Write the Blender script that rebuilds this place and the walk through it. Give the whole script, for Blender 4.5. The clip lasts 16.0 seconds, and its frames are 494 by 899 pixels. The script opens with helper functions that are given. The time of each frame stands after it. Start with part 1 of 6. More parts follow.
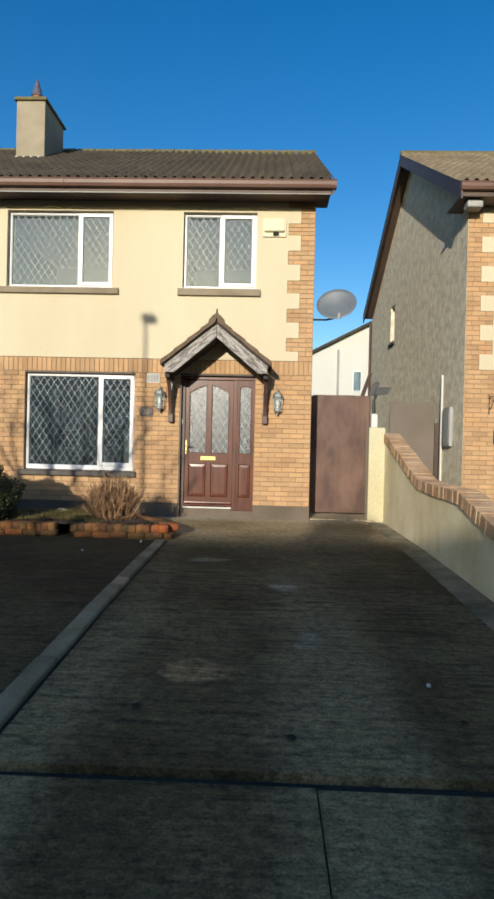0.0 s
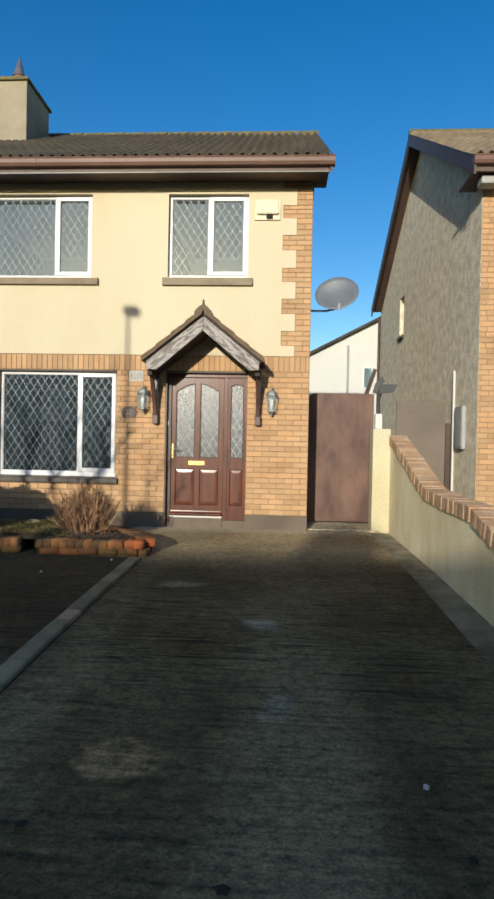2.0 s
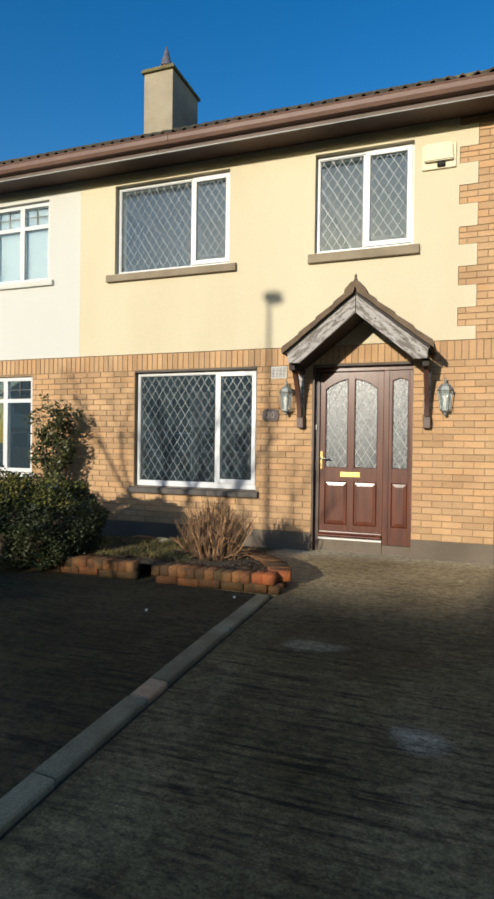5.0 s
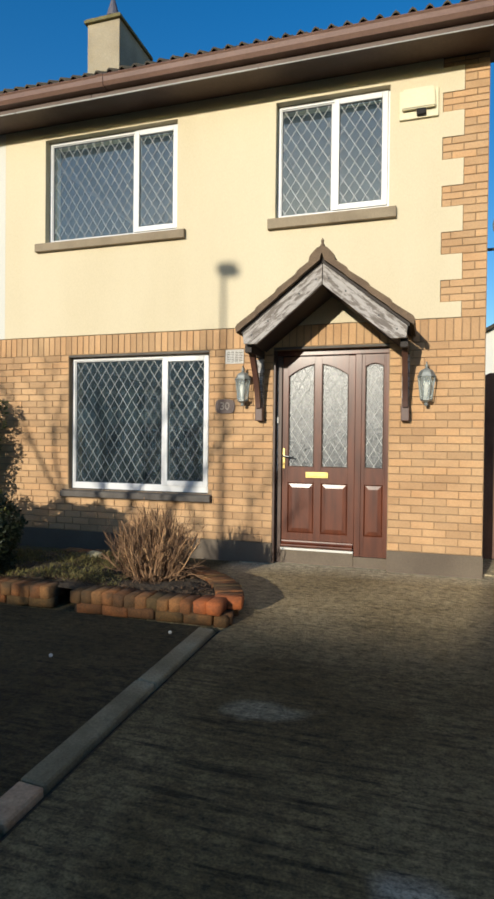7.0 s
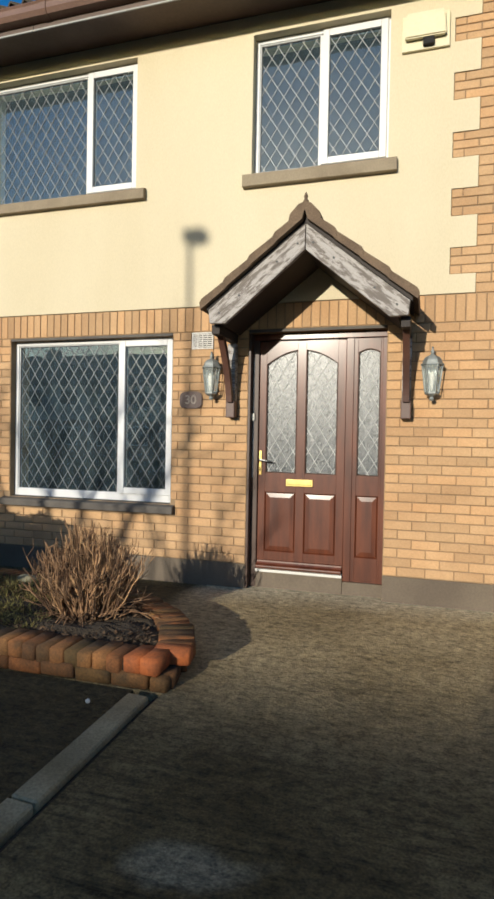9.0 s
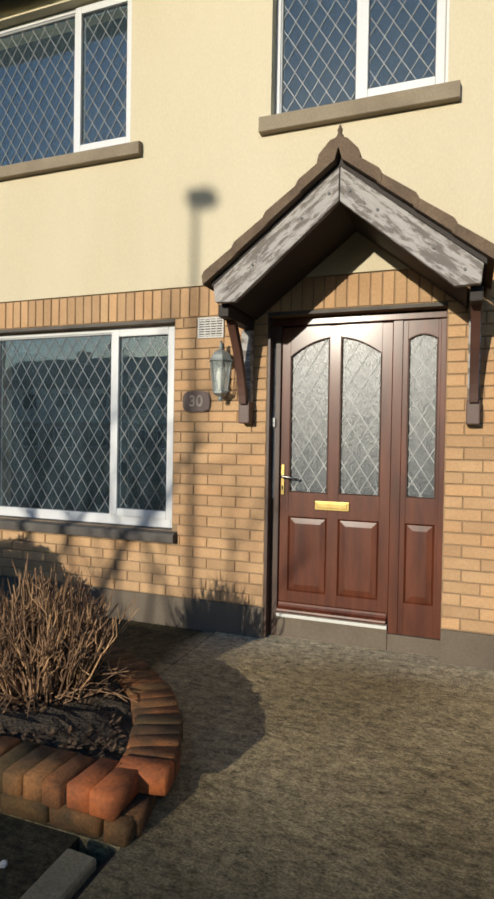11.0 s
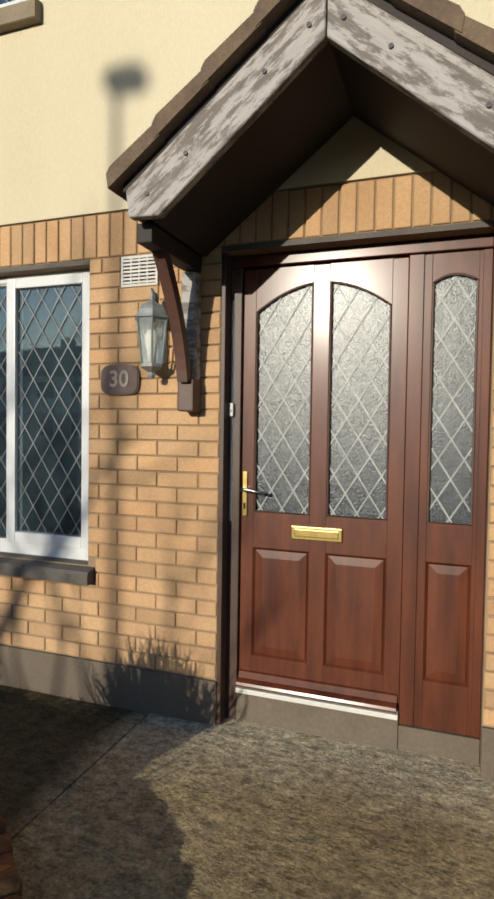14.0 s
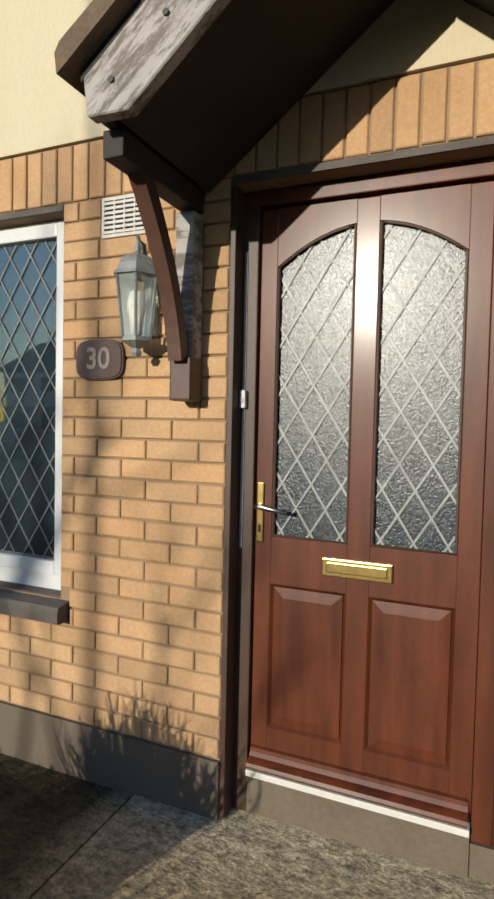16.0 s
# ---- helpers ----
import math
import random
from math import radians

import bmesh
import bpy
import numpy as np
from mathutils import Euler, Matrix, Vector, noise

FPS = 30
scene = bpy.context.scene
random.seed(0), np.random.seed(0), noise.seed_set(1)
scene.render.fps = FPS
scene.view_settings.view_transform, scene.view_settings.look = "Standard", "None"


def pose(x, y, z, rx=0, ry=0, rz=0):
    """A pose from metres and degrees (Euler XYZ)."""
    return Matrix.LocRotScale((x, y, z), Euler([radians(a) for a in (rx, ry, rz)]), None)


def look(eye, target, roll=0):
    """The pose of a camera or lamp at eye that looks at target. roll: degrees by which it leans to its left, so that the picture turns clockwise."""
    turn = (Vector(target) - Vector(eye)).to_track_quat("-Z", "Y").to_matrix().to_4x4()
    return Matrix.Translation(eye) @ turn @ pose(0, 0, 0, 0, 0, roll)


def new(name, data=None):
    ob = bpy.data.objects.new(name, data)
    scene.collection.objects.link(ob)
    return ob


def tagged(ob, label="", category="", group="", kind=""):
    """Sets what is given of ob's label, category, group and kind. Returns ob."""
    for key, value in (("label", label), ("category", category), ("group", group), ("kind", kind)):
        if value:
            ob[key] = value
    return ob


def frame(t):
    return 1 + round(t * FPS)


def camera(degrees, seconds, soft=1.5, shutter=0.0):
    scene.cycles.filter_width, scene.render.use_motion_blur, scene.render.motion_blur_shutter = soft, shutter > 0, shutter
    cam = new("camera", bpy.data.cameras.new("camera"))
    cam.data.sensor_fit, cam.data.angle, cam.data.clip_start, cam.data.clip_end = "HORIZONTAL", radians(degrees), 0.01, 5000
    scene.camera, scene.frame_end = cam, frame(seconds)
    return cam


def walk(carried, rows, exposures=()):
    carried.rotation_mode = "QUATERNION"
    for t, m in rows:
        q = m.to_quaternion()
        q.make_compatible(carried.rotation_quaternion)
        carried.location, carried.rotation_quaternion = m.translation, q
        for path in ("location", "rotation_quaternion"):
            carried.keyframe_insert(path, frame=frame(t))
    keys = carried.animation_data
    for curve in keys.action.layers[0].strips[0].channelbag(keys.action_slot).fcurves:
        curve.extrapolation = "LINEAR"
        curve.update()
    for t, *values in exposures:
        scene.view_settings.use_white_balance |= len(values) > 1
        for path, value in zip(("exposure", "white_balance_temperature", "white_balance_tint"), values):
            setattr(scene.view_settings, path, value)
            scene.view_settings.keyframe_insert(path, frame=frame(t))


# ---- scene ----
cam = camera(45.6, 16.0, 2.8)
METRES, EYE, TILT, LEAN, TURN = 7.74, 1.433, 0.0, 0.0, 1.9
ROWS = [
    (0.0, 0.0, 0.0, 0.0, 0.01, -0.38, -1.34),
    (0.5, 0.0076, 0.0272, 0.0053, -0.74, -0.62, -1.56),
    (1.0, 0.0182, 0.0529, 0.006, -1.02, -0.78, -1.48),
    (1.5, 0.0352, 0.082, 0.0124, -0.39, -0.8, -1.34),
    (2.0, 0.0417, 0.1053, 0.013, 1.35, -0.68, -1.14),
    (2.5, 0.0428, 0.1384, 0.0135, 5.24, -0.31, -1.18),
    (3.0, 0.0439, 0.1645, 0.0131, 9.7, -0.25, -1.14),
    (3.5, 0.0515, 0.1977, 0.0154, 15.28, -0.26, -1.2),
    (6.0, 0.0521, 0.3605, 0.0191, 18.35, -0.59, -0.73),
    (6.5, 0.043, 0.3976, 0.018, 16.71, -0.74, -0.63),
    (7.0, 0.0396, 0.4296, 0.0172, 15.37, -0.81, -0.64),
    (7.5, 0.0456, 0.468, 0.0218, 15.01, -0.99, -0.81),
    (8.0, 0.0468, 0.4972, 0.0199, 15.02, -0.99, -0.96),
    (8.5, 0.0398, 0.5365, 0.0216, 15.05, -0.95, -1.1),
    (9.0, 0.0365, 0.5685, 0.021, 15.21, -1.01, -1.06),
    (11.5, 0.008, 0.736, 0.0309, 18.8, -0.87, -0.95),
    (12.0, 0.0032, 0.7616, 0.0306, 18.55, -0.87, -0.92),
    (12.5, -0.0086, 0.7938, 0.0318, 17.97, -0.91, -0.89),
    (13.0, -0.0152, 0.8178, 0.0323, 15.65, -1.09, -0.92),
    (13.5, -0.0168, 0.8524, 0.0327, 15.26, -1.52, -0.88),
    (14.0, -0.0143, 0.8824, 0.0346, 17.72, -1.93, -0.84),
    (14.5, -0.0224, 0.9106, 0.0334, 19.22, -2.14, -0.84),
    (15.0, -0.0309, 0.9351, 0.0358, 19.71, -2.32, -1.0),
    (15.5, -0.0344, 0.9578, 0.035, 20.36, -2.4, -1.09),
    (16.0, -0.0337, 0.9764, 0.0353, 21.45, -2.46, -1.27),
]
walk(cam, [(t, pose(0, 0, EYE, TILT, LEAN, TURN) @ pose(METRES * x, METRES * y, METRES * z, 90 + pitch, roll, yaw)) for t, x, y, z, yaw, pitch, roll in ROWS],
     exposures=[(0.0, 0.0), (9.0, 0.0), (11.5, -0.2), (16.0, -0.12)])

# ---- light ----
SUN_EL, SUN_AZ = 12.8, 11.5          # degrees above the horizon; degrees off the street's axis, from the left behind the walker
world = bpy.data.worlds.new("sky")
scene.world = world
world.use_nodes = True
wn = world.node_tree
sky = wn.nodes.new("ShaderNodeTexSky")
sky.sky_type = "NISHITA"
sky.sun_disc = False
sky.sun_elevation = radians(SUN_EL)
sky.sun_rotation = radians(180 + SUN_AZ)
sky.altitude = 50
sky.air_density, sky.dust_density, sky.ozone_density = 1.0, 0.7, 1.6
wn.nodes["Background"].inputs["Strength"].default_value = 0.175
deep = wn.nodes.new("ShaderNodeHueSaturation")
deep.inputs["Saturation"].default_value = 1.5
deep.inputs["Hue"].default_value = 0.508
wn.links.new(sky.outputs[0], deep.inputs["Color"])
wn.links.new(deep.outputs[0], wn.nodes["Background"].inputs["Color"])
sun = new("sun", bpy.data.lights.new("sun", "SUN"))
sun.data.energy, sun.data.angle, sun.data.color = 5.0, radians(0.53), (1.0, 0.935, 0.79)
sx, sy, sz = math.sin(radians(SUN_AZ)), math.cos(radians(SUN_AZ)), math.tan(radians(SUN_EL))
sun.matrix_world = look((-sx * 40, -sy * 40, sz * 40), (0, 0, 0))

# ---- materials ----


def nodes_of(name):
    m = bpy.data.materials.new(name)
    m.use_nodes = True
    nt = m.node_tree
    return m, nt, nt.nodes["Principled BSDF"], nt.nodes.new("ShaderNodeNewGeometry").outputs["Position"]


def add(nt, kind, **values):
    n = nt.nodes.new(kind)
    for key, value in values.items():
        n.inputs[key].default_value = value
    return n


def noise_of(nt, pos, scale, detail=4.0, rough=0.55, stretch=None):
    n = add(nt, "ShaderNodeTexNoise", Scale=scale, Detail=detail, Roughness=rough)
    if stretch:
        mp = add(nt, "ShaderNodeMapping", Scale=stretch)
        nt.links.new(pos, mp.inputs["Vector"])
        pos = mp.outputs[0]
    nt.links.new(pos, n.inputs["Vector"])
    return n.outputs["Fac"]


def ramp(nt, fac, stops):
    r = nt.nodes.new("ShaderNodeValToRGB")
    el = r.color_ramp.elements
    while len(el) < len(stops):
        el.new(0.5)
    for e, (p, c) in zip(el, stops):
        e.position = p
        e.color = (*c, 1) if len(c) == 3 else (c[0], c[0], c[0], 1)
    nt.links.new(fac, r.inputs[0])
    return r.outputs[0]


def mix(nt, fac, a, b, blend="MIX"):
    m = nt.nodes.new("ShaderNodeMix")
    m.data_type, m.blend_type = "RGBA", blend
    for socket, v in ((m.inputs[0], fac), (m.inputs[6], a), (m.inputs[7], b)):
        if isinstance(v, (int, float)):
            socket.default_value = v
        elif isinstance(v, tuple):
            socket.default_value = (*v, 1)
        else:
            nt.links.new(v, socket)
    return m.outputs[2]


def bump(nt, bsdf, height, strength, dist=0.004):
    b = add(nt, "ShaderNodeBump", Strength=strength, Distance=dist)
    nt.links.new(height, b.inputs["Height"])
    nt.links.new(b.outputs[0], bsdf.inputs["Normal"])


def surface(name, a, b, scale=3.0, fine=70.0, rough=0.8, relief=0.3, dist=0.003, metal=0.0, grime=0.25, vary="", amount=0.25, stretch=None, spec=0.5, tones=None, coat=0.0):
    """Two tones in large blotches, fine grain on them, and grime; vary: 'object' or 'island' shifts the tone piece by piece."""
    m, nt, bsdf, pos = nodes_of(name)
    col = mix(nt, ramp(nt, noise_of(nt, pos, scale, stretch=stretch), [(0.35, (0,)), (0.65, (1,))]), a, b)
    grain = noise_of(nt, pos, fine, 3.0, stretch=stretch)
    col = mix(nt, grime, col, ramp(nt, grain, [(0.25, (0.35,)), (0.7, (1.25,))]), "MULTIPLY")
    if vary:
        src = nt.nodes.new("ShaderNodeObjectInfo").outputs["Random"] if vary == "object" else nt.nodes.new("ShaderNodeNewGeometry").outputs["Random Per Island"]
        col = mix(nt, amount, col, ramp(nt, src, tones or [(0.0, (0.45, 0.4, 0.36)), (0.35, (0.9, 0.85, 0.8)), (0.7, (1.1, 1.05, 1.0)), (1.0, (1.25, 1.05, 0.85))]), "MULTIPLY")
    nt.links.new(col, bsdf.inputs["Base Color"])
    bsdf.inputs["Roughness"].default_value = rough
    bsdf.inputs["Metallic"].default_value = metal
    bsdf.inputs["Specular IOR Level"].default_value = spec
    bsdf.inputs["Coat Weight"].default_value = coat
    bsdf.inputs["Coat Roughness"].default_value = 0.2
    if relief:
        bump(nt, bsdf, grain, relief, dist)
    return m


M_BRICK = surface("buff_brick", (0.426, 0.255, 0.129), (0.494, 0.315, 0.167), 2.2, 90, 0.85, 0.35, 0.003, grime=0.25, vary="object", amount=0.34)
M_BRICKS = surface("buff_brick_joined", (0.426, 0.255, 0.129), (0.494, 0.315, 0.167), 2.2, 90, 0.85, 0.35, 0.003, grime=0.25, vary="island", amount=0.34)
M_MORTAR = surface("mortar", (0.228, 0.152, 0.087), (0.304, 0.209, 0.125), 5, 160, 0.95, 0.4)
M_RENDER = surface("cream_render", (0.540, 0.462, 0.315), (0.590, 0.512, 0.362), 0.9, 140, 0.9, 0.25, 0.002, grime=0.12, stretch=(1, 1, 0.3))
M_WHITE_RENDER = surface("white_render", (0.53, 0.52, 0.475), (0.56, 0.55, 0.505), 0.9, 140, 0.9, 0.25, 0.002, grime=0.10, stretch=(1, 1, 0.3))
M_PLINTH = surface("grey_brown_plinth_paint", (0.098, 0.073, 0.051), (0.138, 0.106, 0.074), 2.0, 60, 0.75, 0.2)
M_SILL = surface("sill_paint", (0.198, 0.152, 0.099), (0.258, 0.205, 0.137), 4, 80, 0.8, 0.2)
M_SILL_DARK = surface("dark_sill_paint", (0.068, 0.057, 0.049), (0.106, 0.091, 0.076), 4, 80, 0.75, 0.2)
M_UPVC = surface("white_upvc", (0.608, 0.608, 0.608), (0.578, 0.578, 0.585), 1.5, 40, 0.35, 0.03, grime=0.06)
M_GASKET = surface("gasket", (0.10, 0.10, 0.10), (0.13, 0.13, 0.13), 5, 50, 0.7, 0.0)
M_LEAD = surface("lead_came", (0.15, 0.155, 0.155), (0.21, 0.215, 0.215), 9, 120, 0.45, 0.1, metal=0.3)
M_LEAD_DOOR = surface("dull_lead", (0.19, 0.195, 0.195), (0.28, 0.285, 0.28), 9, 120, 0.5, 0.1, metal=0.2)
M_BRACE = surface("brown_brace_stain", (0.060, 0.026, 0.018), (0.095, 0.042, 0.028), 3, 60, 0.5, 0.15)
M_BROWN = surface("dark_brown_paint", (0.045, 0.022, 0.014), (0.07, 0.035, 0.022), 3, 60, 0.5, 0.15)
M_GUTTER = surface("brown_gutter", (0.128, 0.068, 0.048), (0.160, 0.088, 0.064), 2, 40, 0.45, 0.05)
M_FASCIA = surface("fascia_paint", (0.075, 0.045, 0.034), (0.11, 0.07, 0.055), 2, 40, 0.6, 0.15)
M_DOOR = surface("mahogany_door", (0.064, 0.0155, 0.0064), (0.120, 0.031, 0.0120), 2.2, 60, 0.45, 0.06, spec=0.25, coat=0.28, grime=0.3, stretch=(6, 6, 0.8))
M_BRASS = surface("brass", (0.60, 0.44, 0.16), (0.50, 0.36, 0.13), 20, 90, 0.28, 0.05, metal=1.0)
M_STEEL = surface("worn_steel", (0.35, 0.34, 0.33), (0.25, 0.24, 0.23), 20, 90, 0.35, 0.05, metal=1.0)
M_BLACK = surface("black_iron", (0.02, 0.02, 0.021), (0.035, 0.035, 0.034), 8, 60, 0.5, 0.2)
M_LANTERN = surface("weathered_lantern_metal", (0.15, 0.165, 0.16), (0.26, 0.275, 0.265), 14, 90, 0.5, 0.2, metal=0.2)
M_ROOF = surface("roof_tile_concrete", (0.043, 0.036, 0.027), (0.072, 0.061, 0.043), 1.3, 40, 0.95, 0.6, 0.006, grime=0.5, vary="object", amount=0.4)
M_ROOFS = surface("roof_tile_concrete_joined", (0.043, 0.036, 0.027), (0.072, 0.061, 0.043), 1.3, 40, 0.95, 0.6, 0.006, grime=0.5, vary="island", amount=0.4)
M_MOSS = surface("mossy_ridge", (0.11, 0.10, 0.045), (0.17, 0.15, 0.075), 6, 60, 1.0, 0.8, 0.01, grime=0.5)
M_ROOF_PALE = surface("pale_roof_tile", (0.152, 0.120, 0.080), (0.216, 0.176, 0.120), 1.6, 40, 0.95, 0.6, 0.006, grime=0.4, vary="island", amount=0.35)
M_CANOPY_TILE = surface("canopy_tile", (0.104, 0.068, 0.044), (0.160, 0.108, 0.068), 5, 70, 0.9, 0.5, 0.004, grime=0.4)
M_CEMENT = surface("cement_render", (0.258, 0.220, 0.160), (0.319, 0.281, 0.213), 2.4, 60, 0.95, 0.5, 0.005, grime=0.3)
M_DASH = surface("pebble_dash", (0.66, 0.57, 0.42), (0.90, 0.82, 0.64), 6.5, 38, 0.95, 1.0, 0.035, grime=0.46)
M_YELLOW = surface("yellowed_wall_render", (0.502, 0.441, 0.274), (0.562, 0.517, 0.350), 1.1, 60, 0.9, 0.4, 0.004, grime=0.22, stretch=(1, 1, 0.4))
M_WALL_CREAM = surface("weathered_cream_render", (0.70, 0.57, 0.32), (0.86, 0.76, 0.52), 1.6, 60, 0.9, 0.5, 0.006, grime=0.25, stretch=(1, 1, 0.5))
M_COPING = surface("coping_brick", (0.40, 0.235, 0.125), (0.56, 0.38, 0.23), 5, 70, 0.9, 0.5, 0.005, grime=0.45, vary="object", amount=0.06)
M_PLANTER = surface("old_red_brick", (0.070, 0.043, 0.018), (0.22, 0.105, 0.036), 6, 80, 0.9, 0.6, 0.005, grime=0.65, vary="object", amount=0.9, tones=[(0.0, (0.5, 0.58, 0.42)), (0.3, (0.6, 0.5, 0.42)), (0.55, (1.25, 0.85, 0.62)), (0.8, (1.2, 1.05, 0.9)), (1.0, (0.75, 0.75, 0.6))])
M_ORANGE = surface("orange_brick", (0.22, 0.065, 0.020), (0.40, 0.105, 0.024), 9, 60, 0.85, 0.5, 0.005, grime=0.5)
M_GATE = surface("gate_stain", (0.066, 0.027, 0.017), (0.150, 0.078, 0.054), 2.0, 50, 0.6, 0.25, 0.003, grime=0.4, stretch=(1.6, 1.6, 0.8), vary="object", amount=0.3)
M_GREY_GATE = surface("grey_gate_paint", (0.125, 0.098, 0.075), (0.155, 0.122, 0.094), 1.5, 50, 0.7, 0.1)
M_GUTTER_STRIP = surface("mossy_gutter_concrete", (0.13, 0.115, 0.062), (0.33, 0.285, 0.19), 2.5, 60, 0.95, 0.8, 0.01, grime=0.5)
# Canopy timber coloured near-black to hold the shade under the tiles.
M_SHADED_BOARD = surface("shaded_boarding", (0.016, 0.010, 0.008), (0.026, 0.017, 0.013), 4, 60, 0.7, 0.1)
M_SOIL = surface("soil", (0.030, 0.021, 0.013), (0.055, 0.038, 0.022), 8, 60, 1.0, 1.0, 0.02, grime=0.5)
M_LEAF_LITTER = surface("leaf_litter", (0.085, 0.050, 0.026), (0.16, 0.10, 0.055), 9, 60, 1.0, 0.6, 0.01, grime=0.5, vary="island", amount=0.7)
M_LITTER = surface("dead_grass", (0.12, 0.115, 0.030), (0.22, 0.18, 0.065), 5, 60, 1.0, 1.0, 0.02, grime=0.5, vary="island", amount=0.5)
M_STALK = surface("dry_stalk", (0.18, 0.105, 0.058), (0.40, 0.26, 0.15), 14, 90, 0.9, 0.2, grime=0.4, vary="object", amount=0.95, tones=[(0.0, (0.3, 0.25, 0.22)), (0.5, (0.9, 0.8, 0.72)), (0.8, (1.1, 1.0, 0.9)), (1.0, (1.7, 1.55, 1.3))])
# Hedge leaves in two tones: body darkened for self-shade, top lightened for sun.
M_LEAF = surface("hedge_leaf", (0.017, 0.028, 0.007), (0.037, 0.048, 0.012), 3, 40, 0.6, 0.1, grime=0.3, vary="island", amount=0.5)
M_LIT_LEAF = surface("hedge_lit_leaf", (0.10, 0.11, 0.02), (0.17, 0.15, 0.03), 3, 40, 0.6, 0.1, grime=0.3, vary="island", amount=0.4)
M_SHRUB = surface("shrub_leaf", (0.045, 0.058, 0.018), (0.095, 0.10, 0.035), 3, 40, 0.5, 0.1, grime=0.3, vary="island", amount=0.5)
M_BARK = surface("bark", (0.06, 0.045, 0.03), (0.10, 0.08, 0.055), 6, 60, 0.95, 0.8, 0.01)
M_GRASS = surface("grass", (0.045, 0.07, 0.018), (0.08, 0.10, 0.03), 2, 30, 1.0, 0.8, 0.03, grime=0.5)
M_ASPHALT = surface("asphalt", (0.04, 0.04, 0.042), (0.06, 0.06, 0.06), 1, 120, 0.9, 0.6, 0.006, grime=0.4)
M_ROOM = surface("room_dark", (0.075, 0.072, 0.068), (0.11, 0.105, 0.095), 1, 40, 0.9, 0.0)
M_NET = surface("net_curtain", (0.20, 0.20, 0.19), (0.24, 0.24, 0.23), 3, 60, 0.9, 0.1, stretch=(12, 12, 0.6))
M_DISH = surface("dish_grey", (0.11, 0.128, 0.152), (0.145, 0.165, 0.19), 3, 60, 0.5, 0.05)
M_WHITE_PLASTIC = surface("white_plastic", (0.547, 0.532, 0.486), (0.593, 0.578, 0.532), 3, 40, 0.5, 0.05, grime=0.1)
M_METER = surface("grey_meter_box", (0.288, 0.288, 0.280), (0.336, 0.336, 0.328), 3, 40, 0.6, 0.05, grime=0.15)
M_ALARM = surface("alarm_box_cream", (0.593, 0.532, 0.350), (0.608, 0.547, 0.380), 3, 40, 0.5, 0.05, grime=0.1)
M_PLAQUE = surface("plaque_brown", (0.050, 0.022, 0.017), (0.085, 0.038, 0.03), 14, 70, 0.5, 0.3)
M_NUMERAL = surface("numeral_paint", (0.25, 0.205, 0.175), (0.31, 0.26, 0.22), 20, 90, 0.7, 0.1)
M_VENT = surface("vent_white", (0.562, 0.540, 0.502), (0.502, 0.471, 0.426), 10, 80, 0.6, 0.1)
M_DARK = surface("dark_void", (0.012, 0.011, 0.010), (0.018, 0.016, 0.015), 5, 60, 0.9, 0.0)
M_TERRACOTTA = surface("terracotta", (0.280, 0.119, 0.063), (0.322, 0.154, 0.084), 6, 60, 0.85, 0.2)
M_COWL = surface("slate_blue_cowl", (0.06, 0.06, 0.09), (0.09, 0.09, 0.12), 6, 60, 0.6, 0.2)
M_STONE = surface("mossy_stone", (0.20, 0.17, 0.09), (0.33, 0.30, 0.20), 5, 60, 0.95, 0.8, 0.01)
M_FAR_RED = surface("far_brick", (0.30, 0.16, 0.09), (0.36, 0.20, 0.11), 2, 40, 0.9, 0.2)
M_VERGE_BLUE = surface("verge_board_paint", (0.045, 0.030, 0.026), (0.07, 0.045, 0.038), 2, 40, 0.55, 0.15)


def weathered_board(name, slope):
    """Peeling grey-white paint over dark bare wood."""
    m, nt, bsdf, pos = nodes_of(name)
    turn = add(nt, "ShaderNodeMapping", Rotation=(0, radians(slope), 0))
    nt.links.new(pos, turn.inputs["Vector"])
    pos = turn.outputs[0]
    patch = noise_of(nt, pos, 13.0, 10.0, 0.74, stretch=(0.35, 1, 1.6))
    grain = noise_of(nt, pos, 45, 6.0, 0.7, stretch=(0.12, 1, 1.5))
    wood = mix(nt, grain, (0.08, 0.065, 0.055), (0.20, 0.17, 0.15))
    paint = mix(nt, grain, (0.24, 0.215, 0.20), (0.46, 0.43, 0.405))
    nt.links.new(mix(nt, ramp(nt, patch, [(0.46, (0,)), (0.53, (1,))]), wood, paint), bsdf.inputs["Base Color"])
    bsdf.inputs["Roughness"].default_value = 0.75
    bump(nt, bsdf, grain, 0.5, 0.004)
    return m


